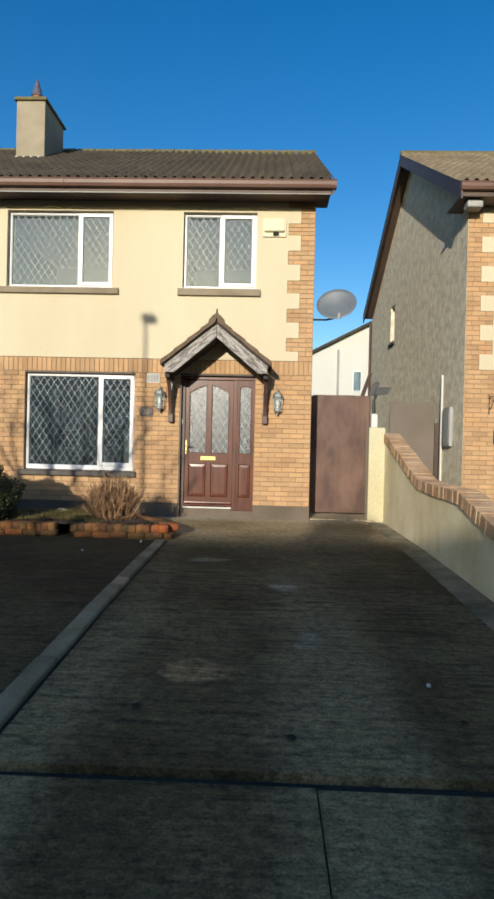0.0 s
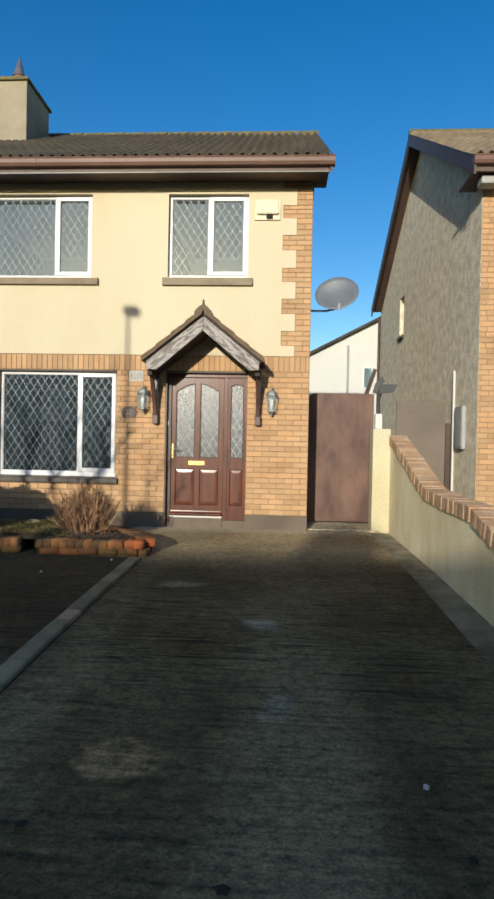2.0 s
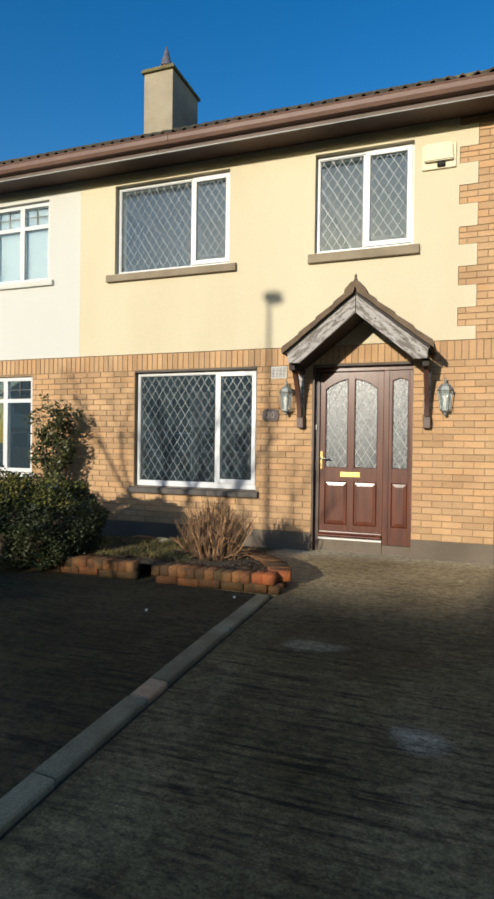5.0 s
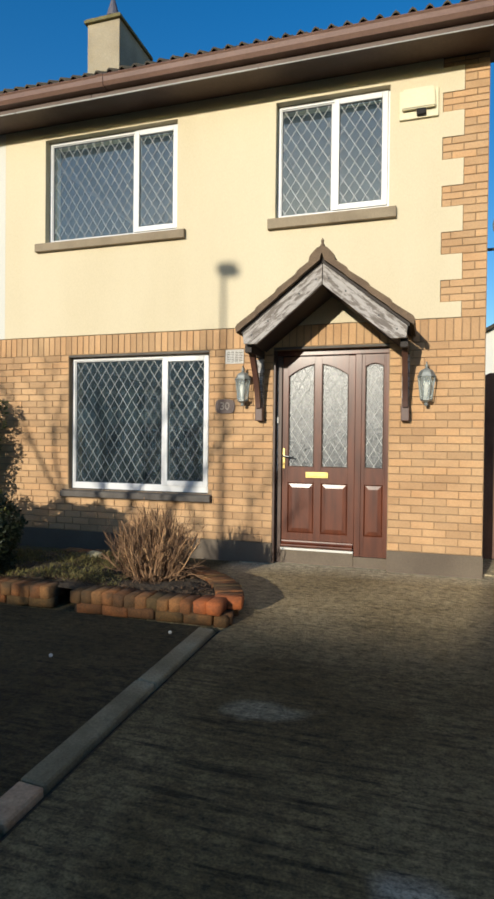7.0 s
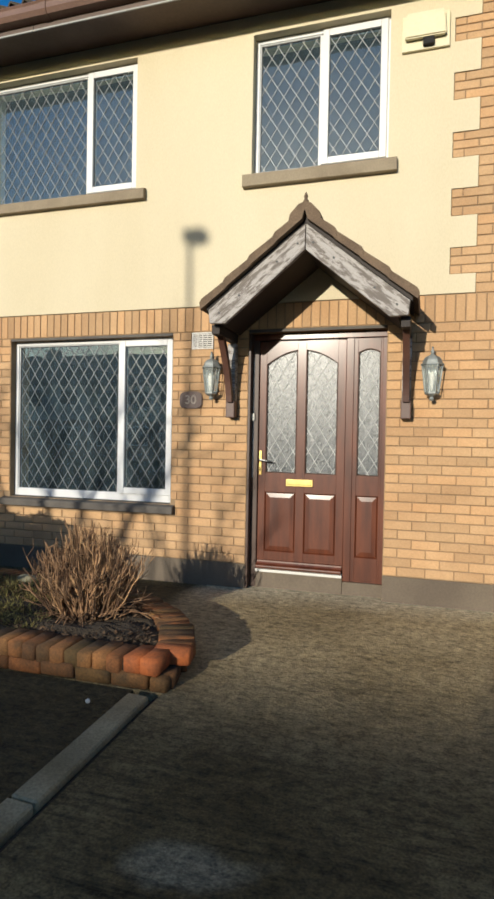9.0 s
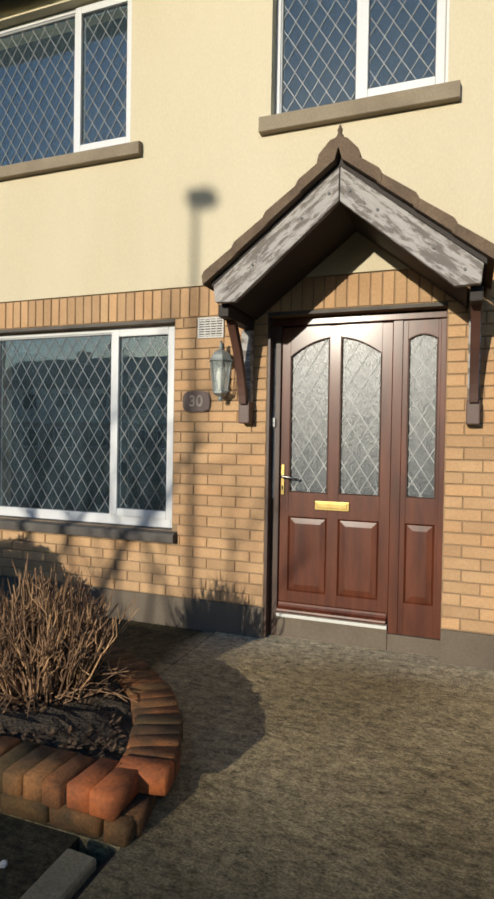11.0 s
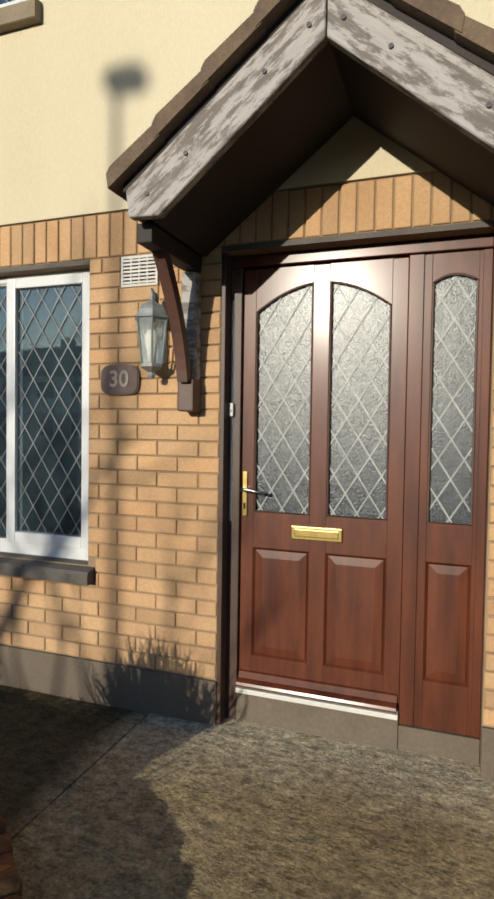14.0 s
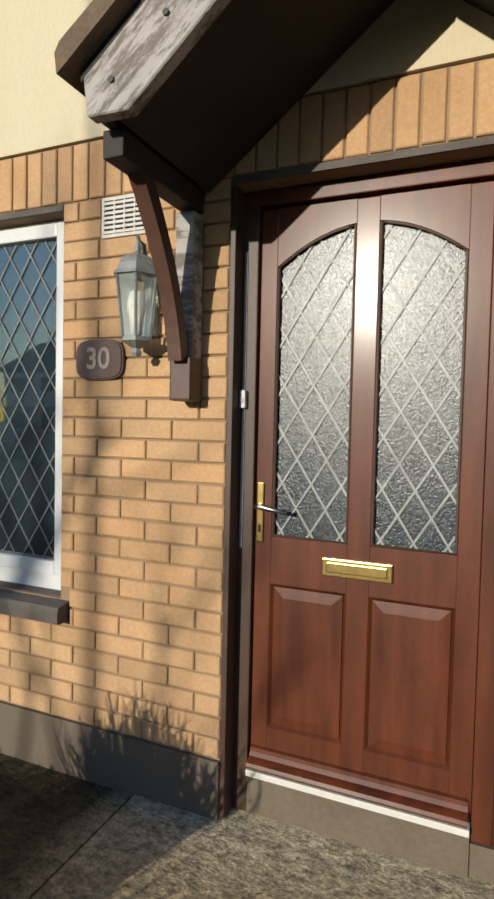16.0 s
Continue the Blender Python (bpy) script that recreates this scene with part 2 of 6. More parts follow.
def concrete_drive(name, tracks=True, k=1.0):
    """Dark weathered concrete with a rough brushed ribbing across the drive, pale wheel tracks and a buff stain; sun
    and shade are painted into its tone.
    """
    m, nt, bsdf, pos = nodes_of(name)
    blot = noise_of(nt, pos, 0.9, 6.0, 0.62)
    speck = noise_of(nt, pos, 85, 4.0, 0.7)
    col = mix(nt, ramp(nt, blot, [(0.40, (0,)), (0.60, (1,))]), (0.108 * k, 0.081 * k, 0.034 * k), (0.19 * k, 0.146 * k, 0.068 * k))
    sep = nt.nodes.new("ShaderNodeSeparateXYZ")
    nt.links.new(pos, sep.inputs[0])

    def math_of(op, a, b):
        n = nt.nodes.new("ShaderNodeMath")
        n.operation = op
        for s, v in zip(n.inputs, (a, b)):
            if isinstance(v, (int, float)):
                s.default_value = v
            else:
                nt.links.new(v, s)
        return n.outputs[0]
    # mossy: shade painted into the base colour, deeper towards the house.
    mossy = ramp(nt, math_of("DIVIDE", sep.outputs["Y"], 10.0), [(0.40, (1.0,)), (0.58, (0.74,))])
    col = mix(nt, 1.0, col, mossy, "MULTIPLY")
    if tracks:
        wob = math_of("MULTIPLY", math_of("SUBTRACT", noise_of(nt, pos, 1.1, 3.0), 0.5), 0.5)
        x = math_of("ADD", sep.outputs["X"], wob)
        for cx, w, force in ((0.40, 0.42, 0.8), (-1.0, 0.26, 0.7)):
            d = math_of("ABSOLUTE", math_of("SUBTRACT", x, cx), 0)
            band = ramp(nt, math_of("DIVIDE", d, w), [(0.35, (1,)), (1.0, (0,))])
            fade = ramp(nt, math_of("DIVIDE", sep.outputs["Y"], 7.5), [(0.25, (1,)), (0.95, (0,))])
            col = mix(nt, math_of("MULTIPLY", math_of("MULTIPLY", band, fade), force), col, (0.36, 0.285, 0.15))
        dx = math_of("DIVIDE", math_of("ADD", x, 0.36), 0.23)
        dy = math_of("DIVIDE", math_of("SUBTRACT", math_of("ADD", sep.outputs["Y"], wob), 3.38), 0.17)
        r = math_of("SQRT", math_of("ADD", math_of("MULTIPLY", dx, dx), math_of("MULTIPLY", dy, dy)), 0)
        col = mix(nt, math_of("MULTIPLY", ramp(nt, r, [(0.72, (1,)), (1.0, (0,))]), ramp(nt, noise_of(nt, pos, 7.0, 5.0, 0.7), [(0.36, (0.1,)), (0.56, (0.95,))])), col, (0.42, 0.27, 0.125))
        for px, py, rx, ry, tone in ((0.17, 5.12, 0.17, 0.16, (0.38, 0.34, 0.26)), (0.27, 3.83, 0.09, 0.16, (0.34, 0.30, 0.21)), (-0.5, 6.2, 0.22, 0.12, (0.28, 0.25, 0.17))):
            ex = math_of("DIVIDE", math_of("SUBTRACT", x, px), rx)
            ey = math_of("DIVIDE", math_of("SUBTRACT", math_of("ADD", sep.outputs["Y"], wob), py), ry)
            er = math_of("SQRT", math_of("ADD", math_of("MULTIPLY", ex, ex), math_of("MULTIPLY", ey, ey)), 0)
            col = mix(nt, math_of("MULTIPLY", ramp(nt, er, [(0.6, (1,)), (1.0, (0,))]), 0.7), col, tone)
        # Mask by x: the path side keeps the dark base, painted-in shade.
        lit_side = ramp(nt, math_of("DIVIDE", math_of("ADD", x, 3.0), 2.0), [(0.54, (0.0,)), (0.63, (0.95,))])
        # Paler tone painted over the stretch by the house that the sun reaches.
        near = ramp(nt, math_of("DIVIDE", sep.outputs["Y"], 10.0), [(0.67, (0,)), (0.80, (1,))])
        col = mix(nt, math_of("MULTIPLY", near, lit_side), col, mix(nt, ramp(nt, blot, [(0.3, (0,)), (0.7, (1,))]), (0.29, 0.212, 0.103), (0.54, 0.42, 0.235)))
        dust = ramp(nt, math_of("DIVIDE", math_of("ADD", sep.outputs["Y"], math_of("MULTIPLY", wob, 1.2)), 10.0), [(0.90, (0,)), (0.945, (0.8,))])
        col = mix(nt, math_of("MULTIPLY", dust, lit_side), col, (0.62, 0.53, 0.36))
    ribs = noise_of(nt, pos, 1.0, 5.0, 0.62, stretch=(2.2, 27, 1))
    worn = ramp(nt, noise_of(nt, pos, 2.2, 5.0, 0.65), [(0.36, (0.3,)), (0.56, (1,))])
    pits = noise_of(nt, pos, 34, 5.0, 0.75, stretch=(0.7, 1.15, 1))
    col = mix(nt, 0.75, col, ramp(nt, speck, [(0.28, (0.3,)), (0.68, (1.55,))]), "MULTIPLY")
    smooth = ramp(nt, math_of("DIVIDE", sep.outputs["Y"], 10.0), [(0.34, (0.55,)), (0.45, (1.0,)), (0.62, (0.7,)), (0.72, (0.22,))])
    coarse = noise_of(nt, pos, 16, 8.0, 0.72, stretch=(0.8, 1.1, 1))
    col = mix(nt, 0.7, col, ramp(nt, coarse, [(0.34, (0.35,)), (0.52, (1.0,)), (0.68, (1.4,))]), "MULTIPLY")
    col = mix(nt, math_of("MULTIPLY", smooth, worn), col, ramp(nt, ribs, [(0.36, (0.22,)), (0.47, (0.95,)), (0.64, (1.35,))]), "MULTIPLY")
    col = mix(nt, 0.6, col, ramp(nt, pits, [(0.36, (0.2,)), (0.5, (1.0,)), (0.72, (1.4,))]), "MULTIPLY")
    nt.links.new(col, bsdf.inputs["Base Color"])
    bsdf.inputs["Roughness"].default_value = 0.9
    bsdf.inputs["Specular IOR Level"].default_value = 0.25
    bump(nt, bsdf, mix(nt, 0.6, coarse, pits), 1.0, 0.03)
    return m


M_BOARD = weathered_board("peeling_bargeboard", 0)
M_BOARD_DOWN = weathered_board("peeling_bargeboard_falling", -38.5)
M_BOARD_UP = weathered_board("peeling_bargeboard_rising", 38.5)
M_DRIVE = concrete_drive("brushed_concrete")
# Copy of the drive concrete, base scaled down to put shade on the bay.
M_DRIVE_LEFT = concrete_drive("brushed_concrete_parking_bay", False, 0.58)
M_KERB = surface("kerb_concrete", (0.19, 0.15, 0.08), (0.33, 0.275, 0.165), 3, 90, 0.95, 0.6, 0.005, grime=0.5)


def glass(name, roughness, ior, grain, depth, tint):
    """Clear or obscured glass with a slight waviness."""
    m, nt, bsdf, pos = nodes_of(name)
    nt.nodes.remove(bsdf)
    g = add(nt, "ShaderNodeBsdfGlass", Roughness=roughness, IOR=ior)
    g.inputs["Color"].default_value = (*tint, 1)
    nt.links.new(g.outputs[0], nt.nodes["Material Output"].inputs["Surface"])
    b = add(nt, "ShaderNodeBump", Strength=1.0 if roughness > 0.1 else 0.5, Distance=depth)
    nt.links.new(noise_of(nt, pos, grain, 2.0), b.inputs["Height"])
    nt.links.new(b.outputs[0], g.inputs["Normal"])
    return m


def hazed(m, tone, share):
    """A diffuse film of one tone mixed over a glass material."""
    nt = m.node_tree
    out = nt.nodes["Material Output"]
    film = nt.nodes.new("ShaderNodeBsdfDiffuse")
    film.inputs["Color"].default_value = (*tone, 1)
    mx = nt.nodes.new("ShaderNodeMixShader")
    mx.inputs[0].default_value = share
    nt.links.new(out.inputs["Surface"].links[0].from_socket, mx.inputs[1])
    nt.links.new(film.outputs[0], mx.inputs[2])
    nt.links.new(mx.outputs[0], out.inputs["Surface"])
    return m


M_GLASS = glass("window_glass", 0.0, 1.85, 1.5, 0.002, (0.86, 0.93, 0.95))
# Film of dust, tinted blue to paint the sky's haze on the panes.
M_GLASS = hazed(M_GLASS, (0.26, 0.38, 0.48), 0.045)
M_OBSCURE, ont, obs, opos = nodes_of("obscured_glass")
pebbles = noise_of(ont, opos, 165, 2.5, 0.55)
ont.links.new(ramp(ont, pebbles, [(0.40, (0.007, 0.012, 0.016)), (0.62, (0.048, 0.066, 0.080))]), obs.inputs["Base Color"])
for key, value in (("Roughness", 0.27), ("Transmission Weight", 0.25), ("IOR", 1.48), ("Coat Weight", 0.08), ("Coat Roughness", 0.24)):
    obs.inputs[key].default_value = value
bump(ont, obs, pebbles, 0.5, 0.003)
M_CLEAR = hazed(glass("lantern_glass", 0.06, 1.5, 30, 0.001, (0.95, 0.97, 0.97)), (0.46, 0.50, 0.48), 0.38)

# ---- building helpers ----


def box(bm, x0, x1, y0, y1, z0, z1, bevel=0.0):
    made = bmesh.ops.create_cube(bm, size=1.0, matrix=Matrix.LocRotScale(((x0 + x1) / 2, (y0 + y1) / 2, (z0 + z1) / 2), None, (abs(x1 - x0), abs(y1 - y0), abs(z1 - z0))))
    if bevel:
        edges = list({e for v in made["verts"] for e in v.link_edges})
        bmesh.ops.bevel(bm, geom=edges, offset=bevel, segments=2, affect="EDGES", profile=0.6)
    return bm


def boxes(*dims, bevel=0.0):
    bm = bmesh.new()
    for d in dims:
        box(bm, *d, bevel=bevel)
    return bm


def prism(bm, pts, axis, a, b):
    """A flat outline of points (two coordinates each), pushed from a to b along axis ('x', 'y' or 'z')."""
    def put(p, v):
        return {"x": (v, p[0], p[1]), "y": (p[0], v, p[1]), "z": (p[0], p[1], v)}[axis]
    lo = [bm.verts.new(put(p, a)) for p in pts]
    hi = [bm.verts.new(put(p, b)) for p in pts]
    faces = [bm.faces.new(lo), bm.faces.new(list(reversed(hi)))]
    for i in range(len(pts)):
        j = (i + 1) % len(pts)
        faces.append(bm.faces.new((lo[j], lo[i], hi[i], hi[j])))
    bmesh.ops.recalc_face_normals(bm, faces=faces)
    return bm


def tube(bm, pts, radii, sides=8):
    """A tapered round bar along points."""
    rings = []
    for i, p in enumerate(pts):
        p = Vector(p)
        way = (Vector(pts[min(i + 1, len(pts) - 1)]) - Vector(pts[max(i - 1, 0)])).normalized()
        u = way.orthogonal().normalized()
        v = way.cross(u)
        r = radii[i] if isinstance(radii, (list, tuple)) else radii
        rings.append([bm.verts.new(p + (u * math.cos(a) + v * math.sin(a)) * r) for a in (2 * math.pi * k / sides for k in range(sides))])
    for a, b in zip(rings, rings[1:]):
        for k in range(sides):
            bm.faces.new((a[k], a[(k + 1) % sides], b[(k + 1) % sides], b[k]))
    bm.faces.new(list(reversed(rings[0])))
    bm.faces.new(rings[-1])
    return bm


def lathe(bm, centre, profile, sides=16):
    """Rings of (radius, height) turned round an upright axis."""
    cx, cy, cz = centre
    rings = [[bm.verts.new((cx + r * math.cos(2 * math.pi * k / sides), cy + r * math.sin(2 * math.pi * k / sides), cz + h)) for k in range(sides)] for r, h in profile]
    for a, b in zip(rings, rings[1:]):
        for k in range(sides):
            bm.faces.new((a[k], a[(k + 1) % sides], b[(k + 1) % sides], b[k]))
    bm.faces.new(list(reversed(rings[0])))
    bm.faces.new(rings[-1])
    return bm


def mesh_of(name, bm, material, smooth=False):
    me = bpy.data.meshes.new(name)
    bm.to_mesh(me)
    bm.free()
    me.materials.append(material)
    if smooth:
        for p in me.polygons:
            p.use_smooth = True
    return me


def part(name, bm, material, parent=None, label="", smooth=False):
    ob = new(name, mesh_of(name, bm, material, smooth))
    if parent:
        ob.parent = parent
        ob.matrix_parent_inverse = parent.matrix_basis.inverted()
    return tagged(ob, label)


def thing(name, label, category, group="", at=(0, 0, 0), kind=""):
    ob = new(name)
    ob.location = at
    ob.matrix_basis = Matrix.Translation(at)
    return tagged(ob, label, category, group, kind)


def structure(name, bm, material, label, category):
    return tagged(part(name, bm, material), label, category, kind="structure")


def holes(x0, x1, z0, z1, y0, y1, gaps):
    """A wall of boxes in one mesh, with openings (x0, x1, z0, z1) that go right through."""
    bm = bmesh.new()
    xs = sorted({x0, x1, *(v for g in gaps for v in g[:2] if x0 < v < x1)})
    for a, b in zip(xs, xs[1:]):
        zs = [z0]
        for g in sorted((g for g in gaps if g[0] <= a + 1e-6 and g[1] >= b - 1e-6), key=lambda g: g[2]):
            zs += [max(g[2], z0), min(g[3], z1)]
        zs.append(z1)
        for c, d in zip(zs[::2], zs[1::2]):
            if d - c > 1e-4:
                box(bm, a, b, y0, y1, c, d)
    return bm


def ground_z(y):
    """The drive climbs gently to the house."""
    pts = ((-400, 0.0), (0.0, 0.0), (2.4, 0.095), (4.3, 0.180), (5.9, 0.225), (7.0, 0.248), (9.4, 0.255), (400, 0.255))
    for (a, p), (b, q) in zip(pts, pts[1:]):
        if y <= b:
            return p + (q - p) * (y - a) / (b - a)
    return 0.255

# ---- the plan ----
WALL = 9.44                                   # face of the front brickwork
X_LEFT, X_PARTY, X_RIGHT = -10.44, -4.87, 0.70
BACK, RIDGE_Y, RIDGE_Z, EAVE_Y, EAVE_Z = 17.1, 13.28, 8.03, 8.97, 5.50
WALL_TOP = 5.333
PLINTH, BAND0, BAND1 = 0.475, 2.571, 2.798
OPEN_LOW, OPEN_DOOR = (-3.95, -2.155, 0.97, 2.545), (-1.41, -0.206, 0.0, 2.545)
OPEN_U1, OPEN_U2 = (-4.29, -2.556, 3.94, 5.172), (-1.415, -0.232, 3.95, 5.166)
OPEN_NLOW, OPEN_NUP = (-7.5, -5.71, 1.10, 2.545), (-7.0, -5.42, 3.95, 5.14)

# ---- ground ----
bm = bmesh.new()
rows_y = (-400, -60, -8, 0, 2.4, 4.3, 5.9, 7.0, 9.4, 30, 400)
grid = [[bm.verts.new((x, y, ground_z(y) - 0.09)) for x in (-400, -30, 0, 30, 400)] for y in rows_y]
for a, b in zip(grid, grid[1:]):
    for i in range(4):
        bm.faces.new((a[i], a[i + 1], b[i + 1], b[i]))
structure("ground", bm, M_GRASS, "rough winter grass and earth under the street", "ground")


def slab(name, x0, x1, ys, material, label, lift=0.0, thick=0.085):
    bm = bmesh.new()
    tops = [[bm.verts.new((x, y, ground_z(y) + lift)) for x in (x0, x1)] for y in ys]
    lows = [[bm.verts.new((x, y, ground_z(y) + lift - thick)) for x in (x0, x1)] for y in ys]
    for t, l, t2, l2 in zip(tops, lows, tops[1:], lows[1:]):
        bm.faces.new((t[0], t[1], t2[1], t2[0]))
        bm.faces.new((l[0], t[0], t2[0], l2[0]))
        bm.faces.new((t[1], l[1], l2[1], t2[1]))
    bm.faces.new((lows[0][0], lows[0][1], tops[0][1], tops[0][0]))
    bm.faces.new((tops[-1][0], tops[-1][1], lows[-1][1], lows[-1][0]))
    return structure(name, bm, material, label, "driveway")


slab("drive_gap", -1.204, -1.172, (2.405, 4.3, 5.9, 7.0, 7.21), M_SOIL, "narrow earth-filled gap beside the edging strip", -0.02)
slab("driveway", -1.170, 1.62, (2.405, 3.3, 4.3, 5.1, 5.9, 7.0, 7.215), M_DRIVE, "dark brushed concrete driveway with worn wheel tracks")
slab("driveway_apron", -1.768, 1.62, (7.2152, 8.2, 9.60), M_DRIVE, "rough concrete apron before the front door, painted paler where sun falls")
slab("driveway_path", -6.5, -1.782, (7.22, 8.2, 9.59), M_DRIVE, "concrete path along the house front, shade painted dark", -0.006)
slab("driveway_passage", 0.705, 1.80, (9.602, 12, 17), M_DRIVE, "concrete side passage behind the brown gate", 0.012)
slab("parking_bay", -9.0, -1.340, (2.385, 3.3, 4.3, 5.1, 5.9, 7.214), M_DRIVE_LEFT, "brushed concrete parking bay beside the drive, base darkened for shade", -0.004)
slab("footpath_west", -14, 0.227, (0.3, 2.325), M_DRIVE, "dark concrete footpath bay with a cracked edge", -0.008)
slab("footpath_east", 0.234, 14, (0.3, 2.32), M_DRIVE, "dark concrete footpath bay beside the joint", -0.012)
slab("wall_gutter", 1.625, 1.917, (2.385, 4.3, 5.9, 7.0, 9.6), M_GUTTER_STRIP, "dark mossy gutter strip along the boundary wall", -0.02)
slab("drive_joint", -9.0, 1.62, (2.326, 2.384), M_SOIL, "black dirt-filled joint between drive and footpath", -0.03)
slab("road", -120, 120, (-7.5, -0.3), M_ASPHALT, "worn asphalt street", -0.06)
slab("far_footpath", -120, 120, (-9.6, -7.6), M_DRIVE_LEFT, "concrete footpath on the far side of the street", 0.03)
for i, (x0, x1) in enumerate(((-14, -4.0), (-3.98, 3.9), (3.92, 14))):
    slab("street_kerb_%d" % (i + 1), x0, x1, (-0.28, 0.285), M_KERB, "worn concrete dished street kerb", 0.0, 0.1)

# concrete edging strip between drive and bay, in lengths
y = 2.40
k = 0
while y < 7.1:
    y2 = min(y + (1.02, 0.84, 0.74, 0.22, 0.95, 0.9, 0.5)[k % 7], 7.205)
    bm = bmesh.new()
    za, zb = ground_z(y), ground_z(y2)
    xa = -1.338 + 0.005 * (k % 2)
    v = [bm.verts.new(c) for c in ((xa, y, za - .08), (xa + .132, y, za - .08), (xa + .128, y, za + .016), (xa + .01, y, za + .022), (xa, y2, zb - .08), (xa + .132, y2, zb - .08), (xa + .128, y2, zb + .016), (xa + .01, y2, zb + .022))]
    for f in ((3, 2, 1, 0), (4, 5, 6, 7), (0, 1, 5, 4), (1, 2, 6, 5), (2, 3, 7, 6), (3, 0, 4, 7)):
        bm.faces.new([v[i] for i in f])
    bmesh.ops.recalc_face_normals(bm, faces=bm.faces)
    bmesh.ops.bevel(bm, geom=list(bm.edges), offset=0.008, segments=1, affect="EDGES")
    tagged(part("edging_kerb", bm, M_KERB if k != 3 else M_COPING), "worn grey concrete edging strip set in the drive" if k != 3 else "short reddish brick length in the edging strip", "kerb", "edging strip of the drive")
    y, k = y2 + 0.012, k + 1

# ---- the house walls ----
low = holes(X_LEFT, X_RIGHT, 0.0, BAND1, WALL + 0.010, WALL + 0.30, [OPEN_LOW, OPEN_DOOR, OPEN_NLOW])
box(low, 0.273, X_RIGHT, WALL + 0.010, WALL + 0.30, BAND1, WALL_TOP)
wall_low = structure("wall_front", low, M_MORTAR, "buff brick front wall with dark recessed mortar", "wall")
up = holes(X_PARTY, 0.271, BAND1 + 0.004, WALL_TOP, WALL - 0.006, WALL + 0.30, [OPEN_U1, OPEN_U2])
BRICK_BLOCKS = ((2.955, 3.17), (3.42, 3.64), (3.885, 4.09), (4.345, 4.565), (4.81, 5.0))
edges = [BAND1 + 0.004, *(z for b in BRICK_BLOCKS for z in b), 5.24]
for z0, z1 in zip(edges[::2], edges[1::2]):
    box(up, 0.271, 0.470, WALL - 0.006, WALL + 0.005, z0, z1)
structure("wall_upper_front", up, M_RENDER, "smooth cream rendered upper wall with toothed quoin edge", "wall")
structure("wall_upper_neighbour", holes(X_LEFT, X_PARTY - 0.002, BAND1 + 0.004, WALL_TOP, WALL - 0.004, WALL + 0.30, [OPEN_NUP]), M_WHITE_RENDER, "off-white rendered upper wall of the adjoining house", "wall")
bm = bmesh.new()
prism(bm, [(WALL + 0.301, 0.0), (BACK, 0.0), (BACK, 5.45), (RIDGE_Y, 7.85), (WALL + 0.301, 5.45)], "x", X_RIGHT - 0.28, X_RIGHT - 0.004)
prism(bm, [(WALL + 0.301, 0.0), (BACK, 0.0), (BACK, 5.45), (RIDGE_Y, 7.85), (WALL + 0.301, 5.45)], "x", X_LEFT, X_LEFT + 0.28)
box(bm, X_LEFT + 0.29, X_RIGHT - 0.29, BACK - 0.3, BACK, 0, 5.4)
structure("wall_sides", bm, M_CEMENT, "grey cement rendered gable and back walls", "wall")
plinth = bmesh.new()
box(plinth, X_LEFT, OPEN_DOOR[0], WALL - 0.008, WALL + 0.0095, 0.10, PLINTH - 0.004, bevel=0.003)
box(plinth, OPEN_DOOR[1], X_RIGHT + 0.004, WALL - 0.008, WALL + 0.0095, 0.10, PLINTH - 0.004, bevel=0.003)
structure("plinth", plinth, M_PLINTH, "grey-brown painted plinth along the foot of the wall", "plinth")
# Room boxes added behind the panes, their colour dark as an unlit interior.
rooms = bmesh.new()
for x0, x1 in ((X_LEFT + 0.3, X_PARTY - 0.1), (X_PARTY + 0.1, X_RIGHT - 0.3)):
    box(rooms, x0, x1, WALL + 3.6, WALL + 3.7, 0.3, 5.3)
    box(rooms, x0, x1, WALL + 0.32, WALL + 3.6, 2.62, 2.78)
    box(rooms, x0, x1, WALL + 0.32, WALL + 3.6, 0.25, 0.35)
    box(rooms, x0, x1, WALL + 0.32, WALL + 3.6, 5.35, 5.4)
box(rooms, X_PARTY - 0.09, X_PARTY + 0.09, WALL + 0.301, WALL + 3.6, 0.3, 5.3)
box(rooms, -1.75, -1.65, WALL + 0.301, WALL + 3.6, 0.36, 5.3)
structure("room_walls", rooms, M_ROOM, "plain room walls behind the glass, coloured dark as unlit interiors", "interior")

# ---- windows ----


